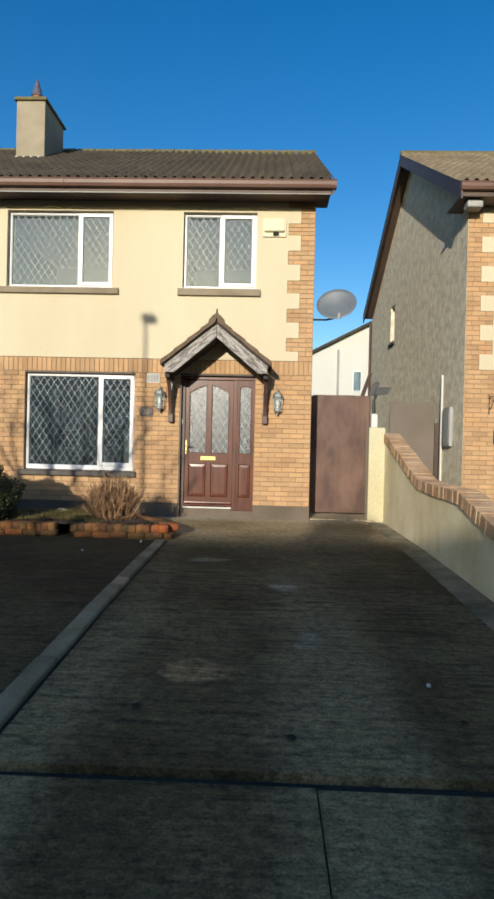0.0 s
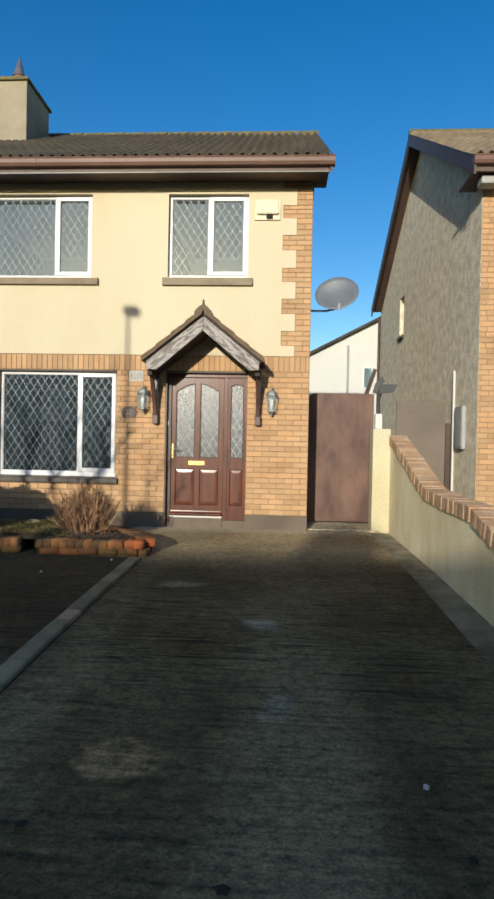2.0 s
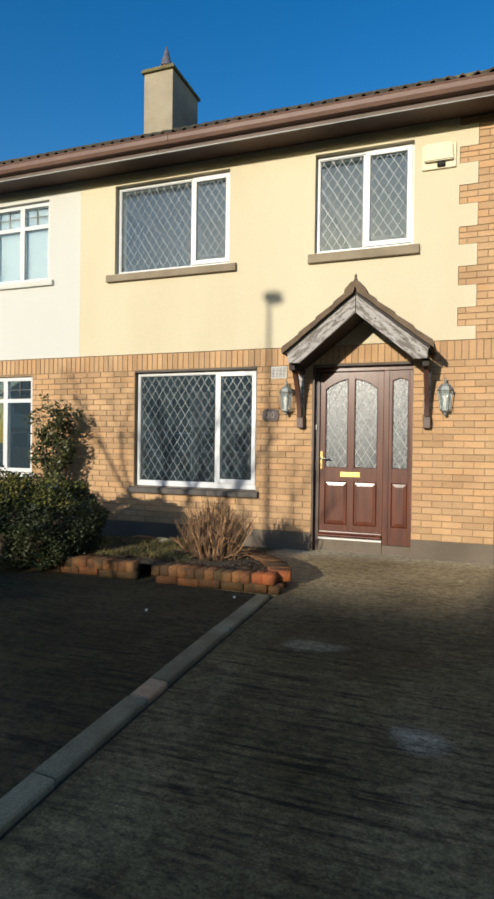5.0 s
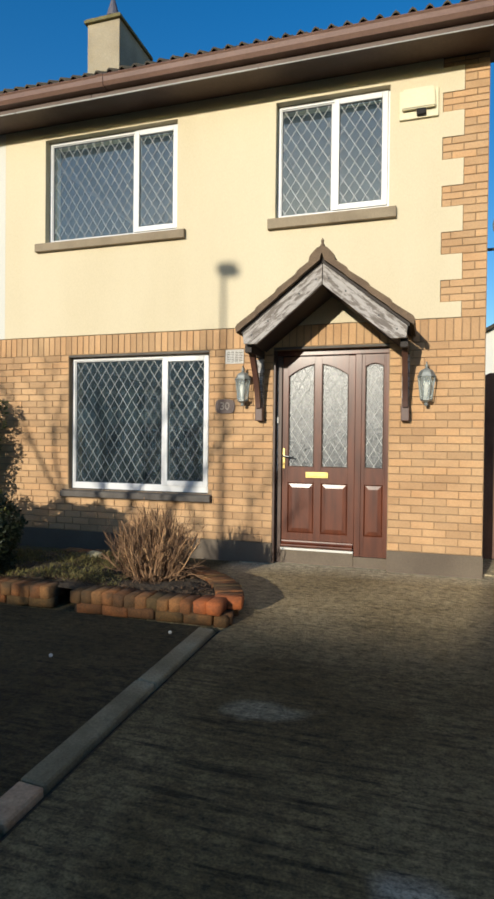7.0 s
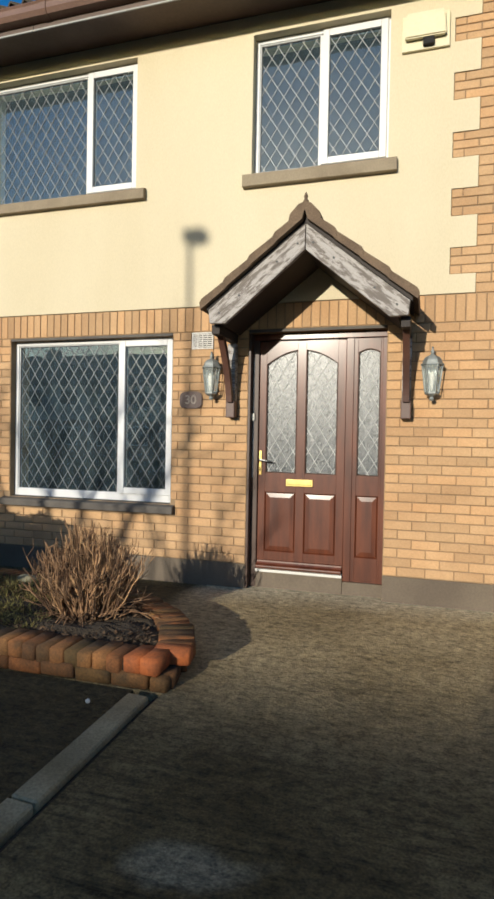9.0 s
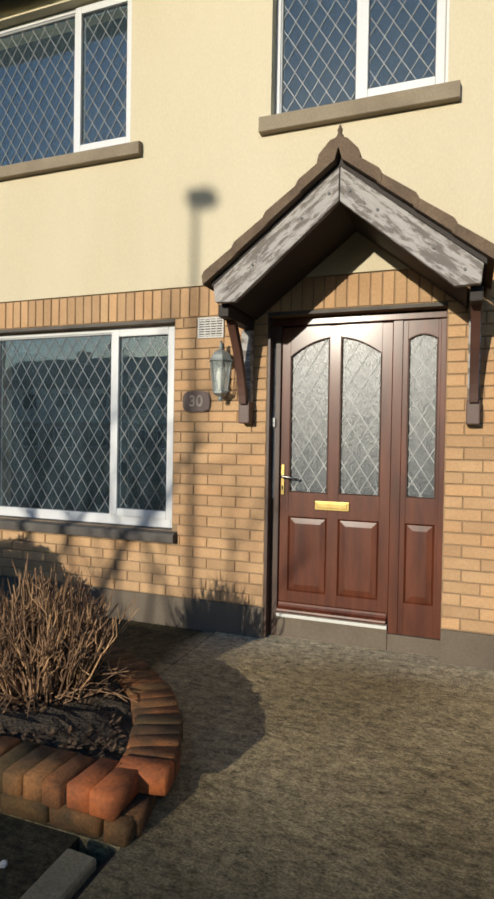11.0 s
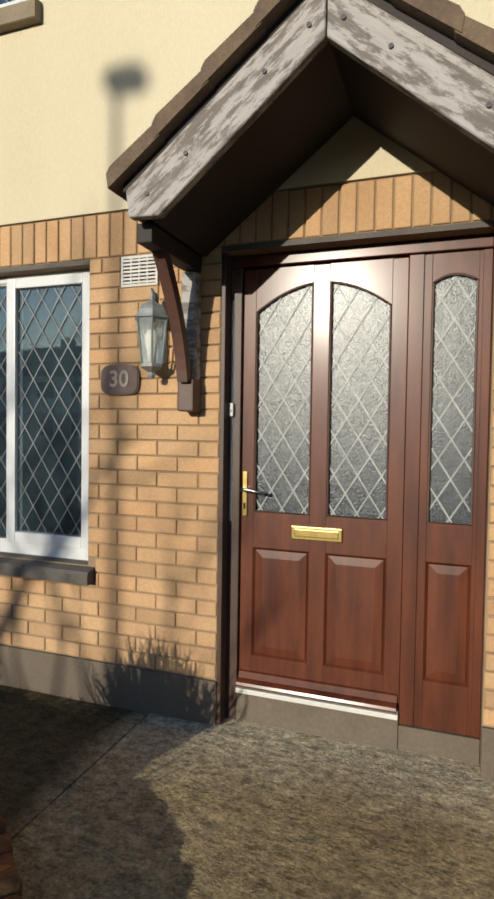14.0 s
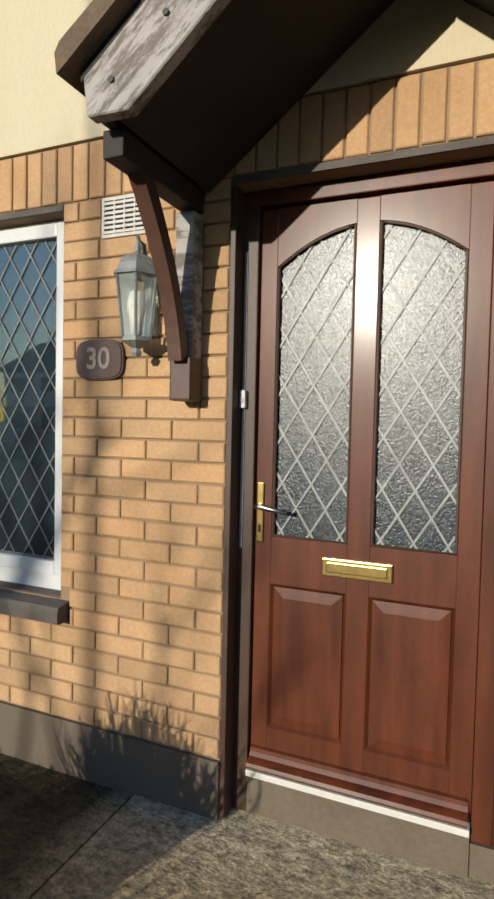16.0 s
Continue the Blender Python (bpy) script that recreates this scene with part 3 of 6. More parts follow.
def lattice(parent, x0, x1, z0, z1, y, pitch=0.115, tall=1.55, w=0.0028, material=None):
    """Diamond lead strips, clipped to the pane."""
    bm = bmesh.new()
    dz = pitch * tall
    n = int((x1 - x0) / pitch + (z1 - z0) / dz) + 2
    for sgn in (1, -1):
        for k in range(-n, n + 1):
            # line: (x - cx)/pitch - sgn (z - cz)/dz = k
            cx, cz = (x0 + x1) / 2, (z0 + z1) / 2
            pts = []
            for z in (z0, z1):
                x = cx + pitch * (k + sgn * (z - cz) / dz)
                pts.append((x, z))
            (xa, za), (xb, zb) = pts
            t0, t1 = 0.0, 1.0
            for lim, s in ((x0, 1), (x1, -1)):
                fa, fb = (xa - lim) * s, (xb - lim) * s
                if fa < 0 and fb < 0:
                    t0, t1 = 1.0, 0.0
                elif fa < 0:
                    t0 = max(t0, fa / (fa - fb))
                elif fb < 0:
                    t1 = min(t1, fa / (fa - fb))
            if t1 - t0 < 0.01:
                continue
            pa = Vector((xa + (xb - xa) * t0, 0, za + (zb - za) * t0))
            pb = Vector((xa + (xb - xa) * t1, 0, za + (zb - za) * t1))
            nrm = Vector(((pb - pa).z, 0, -(pb - pa).x)).normalized() * w
            yy = y - 0.0005 * (sgn + 1)
            c = [pa - nrm, pa + nrm, pb + nrm, pb - nrm]
            f = [bm.verts.new((q.x, yy - 0.002, q.z)) for q in c]
            g = [bm.verts.new((q.x, yy + 0.001, q.z)) for q in c]
            bm.faces.new(f)
            for i in range(4):
                bm.faces.new((f[i], f[(i + 1) % 4], g[(i + 1) % 4], g[i]))
    bmesh.ops.recalc_face_normals(bm, faces=bm.faces)
    return part("lead_lattice", bm, material or M_LEAD, parent, "diamond lattice of grey lead strips")


def pane(parent, x0, x1, z0, z1, y, material=M_GLASS):
    p = part("pane", boxes((x0, x1, y, y + 0.004, z0, z1)), material, parent)
    p.visible_shadow = False
    return p


def ring(bm, x0, x1, z0, z1, w, y0, y1, bevel=0.004):
    ws = w if isinstance(w, tuple) else (w, w, w, w)      # left, right, bottom, top
    for d in ((x0, x0 + ws[0], z0, z1), (x1 - ws[1], x1, z0, z1), (x0 + ws[0], x1 - ws[1], z0, z0 + ws[2]), (x0 + ws[0], x1 - ws[1], z1 - ws[3], z1)):
        box(bm, d[0], d[1], y0, y1, d[2], d[3], bevel=bevel)
    return bm


def window(name, label, hole, fixed, casement, sill, sill_mat, sill_label, foot=0.04):
    """A white window of one fixed pane and one opening casement, leaded in diamonds."""
    x0, x1, z0, z1 = hole
    y = WALL + 0.078
    w = tagged(part(name, ring(bmesh.new(), x0 + .002, x1 - .002, z0 + .002, z1 - .002, (0.036, 0.044, foot, 0.036), y, y + 0.07), M_UPVC), label, "window", kind="structure")
    mid = (fixed[1] + casement[0]) / 2
    part("mullion", boxes((mid - 0.03, mid + 0.03, y + 0.002, y + 0.068, z0 + 0.05, z1 - 0.05), bevel=0.004), M_UPVC, w)
    fx = part("fixed_bead", ring(bmesh.new(), x0 + 0.034, mid - 0.028, z0 + foot - 0.002, z1 - 0.034, 0.012, y + 0.012, y + 0.05, 0.003), M_UPVC, w)
    part("gasket", ring(bmesh.new(), x0 + 0.045, mid - 0.039, z0 + foot + 0.009, z1 - 0.045, 0.006, y + 0.020, y + 0.04, 0.0), M_GASKET, fx)
    pane(w, x0 + 0.04, mid - 0.03, z0 + foot, z1 - 0.04, y + 0.033)
    lattice(w, x0 + 0.05, mid - 0.044, z0 + foot + 0.014, z1 - 0.05, y + 0.030)
    c = (mid - 0.012, x1 - 0.024, z0 + foot + 0.004, z1 - 0.018)
    sash = part("casement", ring(bmesh.new(), *c, 0.058, y - 0.018, y + 0.05, 0.006), M_UPVC, w, "white opening casement")
    part("gasket", ring(bmesh.new(), c[0] + .056, c[1] - .056, c[2] + .056, c[3] - .056, 0.006, y + 0.002, y + 0.02, 0.0), M_GASKET, sash)
    pane(w, c[0] + 0.06, c[1] - 0.06, c[2] + 0.06, c[3] - 0.06, y + 0.012)
    lattice(w, c[0] + 0.060, c[1] - 0.060, c[2] + 0.060, c[3] - 0.060, y + 0.009)
    bm = bmesh.new()
    prism(bm, [(WALL + 0.076, sill[2]), (WALL + 0.076, sill[3] + 0.012), (WALL - 0.055, sill[3] - 0.014), (WALL - 0.062, sill[3] - 0.03), (WALL - 0.062, sill[2] + 0.004), (WALL - 0.055, sill[2])], "x", sill[0], sill[1])
    part("window_sill", bm, sill_mat, w, sill_label)
    return w


w1 = window("window_1", "wide white leaded window in the brick wall", OPEN_LOW, (-3.9, -2.77), (-2.68, -2.26), (-4.02, -2.11, 0.885, 0.967), M_SILL_DARK, "dark painted concrete sill", 0.072)
w2 = window("window_2", "wide white leaded bedroom window", OPEN_U1, (-4.256, -3.167), (-3.06, -2.66), (-4.40, -2.448, 3.825, 3.936), M_SILL, "buff painted concrete sill")
w3 = window("window_3", "square white leaded bedroom window over the porch", OPEN_U2, (-1.376, -0.853), (-0.741, -0.322), (-1.485, -0.158, 3.822, 3.944), M_SILL, "buff painted concrete sill")


def transom_window(name, label, hole, bars, net=True):
    """The adjoining house's white window with small top lights."""
    x0, x1, z0, z1 = hole
    y = WALL + 0.05
    zt = z1 - 0.36
    w = tagged(part(name, ring(bmesh.new(), x0 + .002, x1 - .002, z0 + .002, z1 - .002, 0.06, y, y + 0.07), M_UPVC), label, "window", kind="structure")
    for b in bars:
        part("mullion", boxes((b - 0.04, b + 0.04, y + 0.002, y + 0.068, z0 + 0.06, z1 - 0.06), bevel=0.004), M_UPVC, w)
    cuts = [x0 + 0.06, *(v for b in sorted(bars) for v in (b - 0.04, b + 0.04)), x1 - 0.06]
    for a, b in zip(cuts[::2], cuts[1::2]):
        part("transom", boxes((a, b, y + 0.004, y + 0.064, zt - 0.03, zt + 0.03), bevel=0.004), M_UPVC, w)
        part("glazing_bar", boxes((a, b, y + 0.02, y + 0.034, zt + 0.16, zt + 0.172), ((a + b) / 2 - .006, (a + b) / 2 + .006, y + 0.018, y + 0.032, zt + 0.03, z1 - 0.06)), M_GASKET, w)
        pane(w, a, b, z0 + 0.06, z1 - 0.06, y + 0.036)
        if net:
            part("net_curtain", boxes((a + .002, b - .002, y + 0.085, y + 0.09, z0 + 0.05, z1 - 0.05)), M_NET, w, "pale net curtain behind the glass")
    part("window_sill", boxes((x0 - 0.09, x1 + 0.09, WALL - 0.05, y - 0.002, z0 - 0.08, z0 - 0.002), bevel=0.006), M_WHITE_RENDER, w)
    return w


structure("lintel_trim", boxes((OPEN_DOOR[0], OPEN_DOOR[1], WALL + 0.003, WALL + 0.05, 2.546, 2.570), (OPEN_LOW[0], OPEN_LOW[1], WALL + 0.003, WALL + 0.05, 2.546, 2.570)), M_SILL_DARK, "dark recessed strip under the soldier course", "trim")
transom_window("window_4", "white upper window with top lights on the adjoining house", OPEN_NUP, (-5.96, -6.48))
transom_window("window_5", "white lower window with top lights on the adjoining house", OPEN_NLOW, (-6.25, -6.95), False)

# ---- front door ----
DY = 9.545


def arch_z(x, cx, half, low, high):
    return high - (high - low) * ((x - cx) / half) ** 2


def arched_glass(parent, x0, x1, z0, cx, half, low, high, y):
    xs = [x0 + (x1 - x0) * i / 10 for i in range(11)]
    outline = [(x0, z0), (x1, z0)] + [(x, arch_z(x, cx, half, low, high)) for x in reversed(xs)]
    bm = bmesh.new()
    prism(bm, outline, "y", y, y + 0.005)
    p = part("pane", bm, M_OBSCURE, parent, "obscured textured glass")
    lat = lattice(parent, x0, x1, z0, arch_z(cx if x0 < cx < x1 else (x1 if cx > x1 else x0), cx, half, low, high), y - 0.003, 0.110, 1.6, 0.0036, M_LEAD_DOOR)
    # trim the strips to the arch
    bm = bmesh.new()
    bm.from_mesh(lat.data)
    for a, b in zip(xs, xs[1:]):
        za, zb = arch_z(a, cx, half, low, high), arch_z(b, cx, half, low, high)
        n = Vector((-(zb - za), 0, b - a)).normalized()
        geom = [g for g in (*bm.verts, *bm.edges, *bm.faces)]
        if (za < high - 0.004 or zb < high - 0.004):
            bmesh.ops.bisect_plane(bm, geom=geom, plane_co=(a, 0, za), plane_no=n, clear_outer=True)
    bm.to_mesh(lat.data)
    bm.free()
    return p


door = tagged(part("door_1", boxes((-1.408, -0.208, DY - 0.02, DY + 0.08, 2.488, 2.543), (-0.246, -0.208, DY - 0.001, DY + 0.08, 0.37, 2.487), bevel=0.004), M_DOOR), "mahogany front door with leaded sidelight, closed", "door", kind="structure")
part("frame_jamb", boxes((-1.408, -1.336, DY - 0.02, DY + 0.08, 0.25, 2.487), bevel=0.004), M_BROWN, door, "dark brown door jamb")
part("side_mullion", boxes((-0.552, -0.4885, DY - 0.001, DY + 0.078, 0.37, 2.487), bevel=0.002), M_DOOR, door)
part("threshold", boxes((-1.336, -0.555, DY - 0.035, DY + 0.06, 0.400, 0.424), bevel=0.003), M_WHITE_PLASTIC, door, "white weathered threshold strip")
part("step", boxes((-1.336, -0.5545, DY - 0.02, DY + 0.2, 0.12, 0.398), (-0.5535, -0.208, DY - 0.008, DY + 0.2, 0.12, 0.366), bevel=0.003), M_PLINTH, door, "grey painted concrete step")


def stiles(parent, x0, x1, z0, z1, panes, panels, cx, half, low, high, y):
    """Rails and stiles round arched panes above and raised panels below."""
    bm = bmesh.new()
    zg, zp0, zp1 = 1.297, 0.584, 1.124
    cuts = [x0, *(v for p in panes for v in p), x1]
    for a, b in zip(cuts[::2], cuts[1::2]):
        box(bm, a, b, y, y + 0.045, z0, z1, bevel=0.003)
    for a, b in panes:
        box(bm, a, b, y + .001, y + 0.044, zp1, zg)
        box(bm, a, b, y + .001, y + 0.044, z0, zp0)
        xs = [a + (b - a) * i / 10 for i in range(11)]
        prism(bm, [(b, z1), (a, z1)] + [(x, arch_z(x, cx, half, low, high)) for x in xs], "y", y + .001, y + 0.044)
    leaf = part("door_leaf" if len(panes) > 1 else "sidelight", bm, M_DOOR, parent)
    for a, b in panes:
        arched_glass(leaf, a, b, zg, cx, half, low, high, y + 0.022)
        bead = bmesh.new()
        xs = [a + (b - a) * i / 10 for i in range(11)]
        path = [(a + .004, y + .008, zg + .004), (b - .004, y + .008, zg + .004)] + [(min(max(x, a + .004), b - .004), y + .008, arch_z(x, cx, half, low, high) - .004) for x in reversed(xs)]
        tube(bead, path + path[:1], 0.006, 6)
        part("glazing_bead", bead, M_BROWN, leaf)
        pan = bmesh.new()
        o = [(a, zp0), (b, zp0), (b, zp1), (a, zp1)]
        i1 = [(a + .012, zp0 + .012), (b - .012, zp0 + .012), (b - .012, zp1 - .012), (a + .012, zp1 - .012)]
        i2 = [(a + .05, zp0 + .05), (b - .05, zp0 + .05), (b - .05, zp1 - .05), (a + .05, zp1 - .05)]
        loops = [[pan.verts.new((p[0], d, p[1])) for p in lp] for lp, d in ((o, y + .002), (i1, y + .016), (i1, y + .008), (i2, y + .003))]
        for la, lb in zip(loops, loops[1:]):
            for i in range(4):
                pan.faces.new((la[i], la[(i + 1) % 4], lb[(i + 1) % 4], lb[i]))
        pan.faces.new(loops[-1])
        bmesh.ops.recalc_face_normals(pan, faces=pan.faces)
        part("raised_panel", pan, M_DOOR, leaf)
    return leaf


leaf = stiles(door, -1.331, -0.5535, 0.44, 2.478, [(-1.268, -0.986), (-0.906, -0.625)], 2, -0.946, 0.32, 2.275, 2.40, DY)
stiles(door, -0.488, -0.210, 0.37, 2.486, [(-0.452, -0.262)], 1, -0.357, 0.115, 2.345, 2.395, DY + 0.004)
bm = bmesh.new()
prism(bm, [(DY + .002, 0.432), (DY - .028, 0.432), (DY - .030, 0.440), (DY - .048, 0.440), (DY - .054, 0.449), (DY - .050, 0.461), (DY - .036, 0.469), (DY - .022, 0.474), (DY - .014, 0.488), (DY - .012, 0.502), (DY + .002, 0.508)], "x", -1.327, -0.562)
part("weather_bar", bm, M_DOOR, door)
lb = part("letterbox", boxes((-1.072, -0.826, DY - 0.012, DY - 0.001, 1.180, 1.244), bevel=0.004), M_BRASS, door, "polished brass letter plate")
part("flap", boxes((-1.055, -0.843, DY - 0.018, DY - 0.012, 1.196, 1.232), bevel=0.003), M_BRASS, lb)
hb = part("handle_plate", boxes((-1.325, -1.298, DY - 0.010, DY - 0.001, 1.275, 1.495), bevel=0.004), M_BRASS, door, "brass lever handle plate")
bm = bmesh.new()
tube(bm, [(-1.312, DY - .01, 1.41), (-1.312, DY - .05, 1.41), (-1.30, DY - .055, 1.41), (-1.25, DY - .055, 1.405), (-1.195, DY - .05, 1.395)], [0.011, 0.010, 0.009, 0.008, 0.007], 10)
part("lever", bm, M_STEEL, hb, "worn metal lever", True)
part("keyhole", boxes((-1.316, -1.307, DY - .0125, DY - .0095, 1.312, 1.340)), M_DARK, hb)
part("door_stop_bead", boxes((-1.412, -1.39, WALL + 0.004, DY - 0.022, 0.26, 2.54), bevel=0.003), M_BROWN, door, "dark brown timber jamb")
bell = tagged(part("door_bell", boxes((-1.388, -1.366, DY - 0.045, DY - 0.022, 1.765, 1.83), bevel=0.004), M_WHITE_PLASTIC), "small white bell push on the door jamb", "door bell")
part("button", boxes((-1.382, -1.372, DY - 0.049, DY - 0.044, 1.785, 1.80), bevel=0.002), M_METER, bell)
bm = boxes((-1.385, -1.374, DY - 0.026, DY - 0.0205, 1.25, 2.33), bevel=0.001)
part("draught_strip", bm, M_METER, door, "silvery draught strip")

# ---- eaves, roof, chimney ----
bm = bmesh.new()
for a, b, zo in ((X_LEFT - 0.2, -7.6, 0), (-7.6, -3.4, 0), (-3.4, 0.90, 0)):
    box(bm, a, b - 0.004, EAVE_Y + 0.05, EAVE_Y + 0.08, 5.288, 5.42, bevel=0.004)
structure("fascia", bm, M_FASCIA, "dark brown painted fascia board under the roof", "fascia")
structure("soffit", boxes((X_LEFT - 0.2, 0.896, EAVE_Y + 0.081, WALL + 0.2, WALL_TOP + 0.002, WALL_TOP + 0.014)), M_FASCIA, "dark brown boarded soffit", "soffit")
bm = bmesh.new()
prof = [(EAVE_Y + 0.048, 5.478), (EAVE_Y - 0.055, 5.478), (EAVE_Y - 0.060, 5.468), (EAVE_Y - 0.050, 5.452), (EAVE_Y - 0.052, 5.40), (EAVE_Y - 0.030, 5.362), (EAVE_Y + 0.048, 5.352)]
bm.free()
gutter = thing("gutter", "brown plastic gutter with a moulded lip along the eaves", "gutter", at=(-4, EAVE_Y, 5.4))
for a, b in ((X_LEFT - 0.2, -7.2), (-7.2, -3.2), (-3.2, 0.97)):
    part("gutter_length", prism(bmesh.new(), prof, "x", a, b - 0.003), M_GUTTER, gutter)
    wide = [(y + (y - EAVE_Y) * 0.05 - 0.002, z + (0.003 if z > 5.42 else -0.004)) for y, z in prof]
    part("gutter_joint", prism(bmesh.new(), wide, "x", b - 0.08, b - 0.004), M_GUTTER, gutter)
# Pale strips paint the lit line along the fascia's lower edge.
bm = boxes((X_LEFT, -4.4, EAVE_Y + 0.038, EAVE_Y + 0.049, 5.288, 5.298), (-4.38, -1.5, EAVE_Y + 0.036, EAVE_Y + 0.049, 5.286, 5.298), (-1.49, 0.89, EAVE_Y + 0.039, EAVE_Y + 0.049, 5.289, 5.298))
structure("fascia_lit_edge", bm, M_METER, "thin pale strip drawn for the lit lower edge of the fascia", "trim")

SLOPE = math.atan2(RIDGE_Z - EAVE_Z, RIDGE_Y - EAVE_Y)


def roof_deck(bm, x0, x1, ridge_y, ridge_z, eave_y, eave_z, back_y, t=0.10):
    prism(bm, [(eave_y, eave_z - t), (ridge_y, ridge_z - t), (back_y, eave_z - t), (back_y, eave_z - 0.05), (ridge_y, ridge_z - 0.035), (eave_y, eave_z - 0.05)], "x", x0, x1)


def tile_profile(w):
    """Cross-section of a double-roll tile."""
    pts = []
    for i in range(13):
        u = i / 12
        pts.append((u * w, 0.010 + 0.062 * (0.5 - 0.5 * math.cos(4 * math.pi * u))))
    return pts


def add_tile(bm, w, length, thick=0.016):
    """A tile with its top edge at the origin, running down -y."""
    top = tile_profile(w)
    a = [bm.verts.new((x, 0.02, z)) for x, z in top]
    b = [bm.verts.new((x, -length, z + 0.012)) for x, z in top]
    c = [bm.verts.new((x, -length, z + 0.012 - thick)) for x, z in top]
    fs = []
    for i in range(len(top) - 1):
        fs.append(bm.faces.new((a[i], b[i], b[i + 1], a[i + 1])))
        fs.append(bm.faces.new((b[i], c[i], c[i + 1], b[i + 1])))
    return a + b + c


def tile_rows(x0, x1, ridge_y, ridge_z, eave_y, eave_z, w=0.30, gauge=0.335):
    """Poses of the tiles on a front slope, ridge to eave."""
    L = math.hypot(ridge_y - eave_y, ridge_z - eave_z)
    s = math.atan2(ridge_z - eave_z, ridge_y - eave_y)
    out = []
    nr = int(round(L / gauge))
    for r in range(nr):
        d = r * L / nr
        y, z = ridge_y - d * math.cos(s), ridge_z - d * math.sin(s)
        nx = int(round((x1 - x0) / w))
        for i in range(nx):
            out.append((x0 + i * (x1 - x0) / nx, y, z - 0.035, s, L / nr, (x1 - x0) / nx))
    return out


def roof_of(x0, x1, name, label, parts_from=None, back_y=17.6, one=M_ROOF, joined=M_ROOFS, ridge_y=RIDGE_Y, ridge_z=RIDGE_Z, eave_y=EAVE_Y, eave_z=EAVE_Z, parent=None, thing_part=False):
    bm = bmesh.new()
    roof_deck(bm, x0 + 0.01, x1 - 0.01, ridge_y, ridge_z, eave_y + 0.04, eave_z, back_y)
    roof = part(name, bm, M_FASCIA, parent)
    if not thing_part:
        tagged(roof, label, "roof", kind="structure")
    rest = bmesh.new()
    shared = None
    rnd = random.Random(5)
    for x, y, z, s, g, w in tile_rows(x0, x1, ridge_y, ridge_z, eave_y, eave_z):
        m = Matrix.Translation((x, y, z + rnd.uniform(-.003, .003))) @ Euler((s, 0, rnd.uniform(-.008, .008))).to_matrix().to_4x4()
        if parts_from is not None and x >= parts_from:
            if shared is None:
                t = bmesh.new()
                add_tile(t, w, g + 0.01)
                shared = mesh_of("roof_tile", t, one, True)
            o = new("roof_tile", shared)
            o.parent = roof
            o.matrix_basis = m
        else:
            vs = add_tile(rest, w, g + 0.01)
            bmesh.ops.transform(rest, matrix=m, verts=vs)
    if rest.verts:
        st = part("roof_tiles", rest, joined, roof, "weathered double-roll concrete roof tiles", True)
        tagged(st, kind="stuff")
    return roof


# ---- party chimney ----
CHX, CHY = -4.90, 12.25
chimney = thing("chimney", "grey cement rendered chimney stack with a mossy cap", "chimney", at=(CHX, CHY, 7.0))
part("shaft", boxes((CHX - 0.29, CHX + 0.29, CHY - 0.53, CHY + 0.53, 6.7, 8.275), bevel=0.012), M_CEMENT, chimney)
part("flashing", boxes((CHX - 0.305, CHX + 0.305, CHY - 0.548, CHY - 0.532, 7.06, 7.15)), M_WHITE_PLASTIC, chimney, "pale lead flashing at the foot")
part("cap", boxes((CHX - 0.33, CHX + 0.33, CHY - 0.58, CHY + 0.58, 8.27, 8.32), (CHX - 0.31, CHX + 0.31, CHY - 0.56, CHY + 0.56, 8.322, 8.345), bevel=0.01), M_MOSS, chimney, "mossy overhanging cap slab")
pot = part("chimney_pot", lathe(bmesh.new(), (CHX + 0.01, CHY - 0.25, 8.34), [(0.11, 0), (0.11, 0.08), (0.098, 0.10), (0.095, 0.17)], 14), M_TERRACOTTA, chimney, "terracotta pot", True)
part("cowl", lathe(bmesh.new(), (CHX + 0.01, CHY - 0.25, 8.51), [(0.115, 0), (0.108, 0.04), (0.02, 0.35), (0.004, 0.38)], 12), M_COWL, pot, "dark pointed metal cowl")

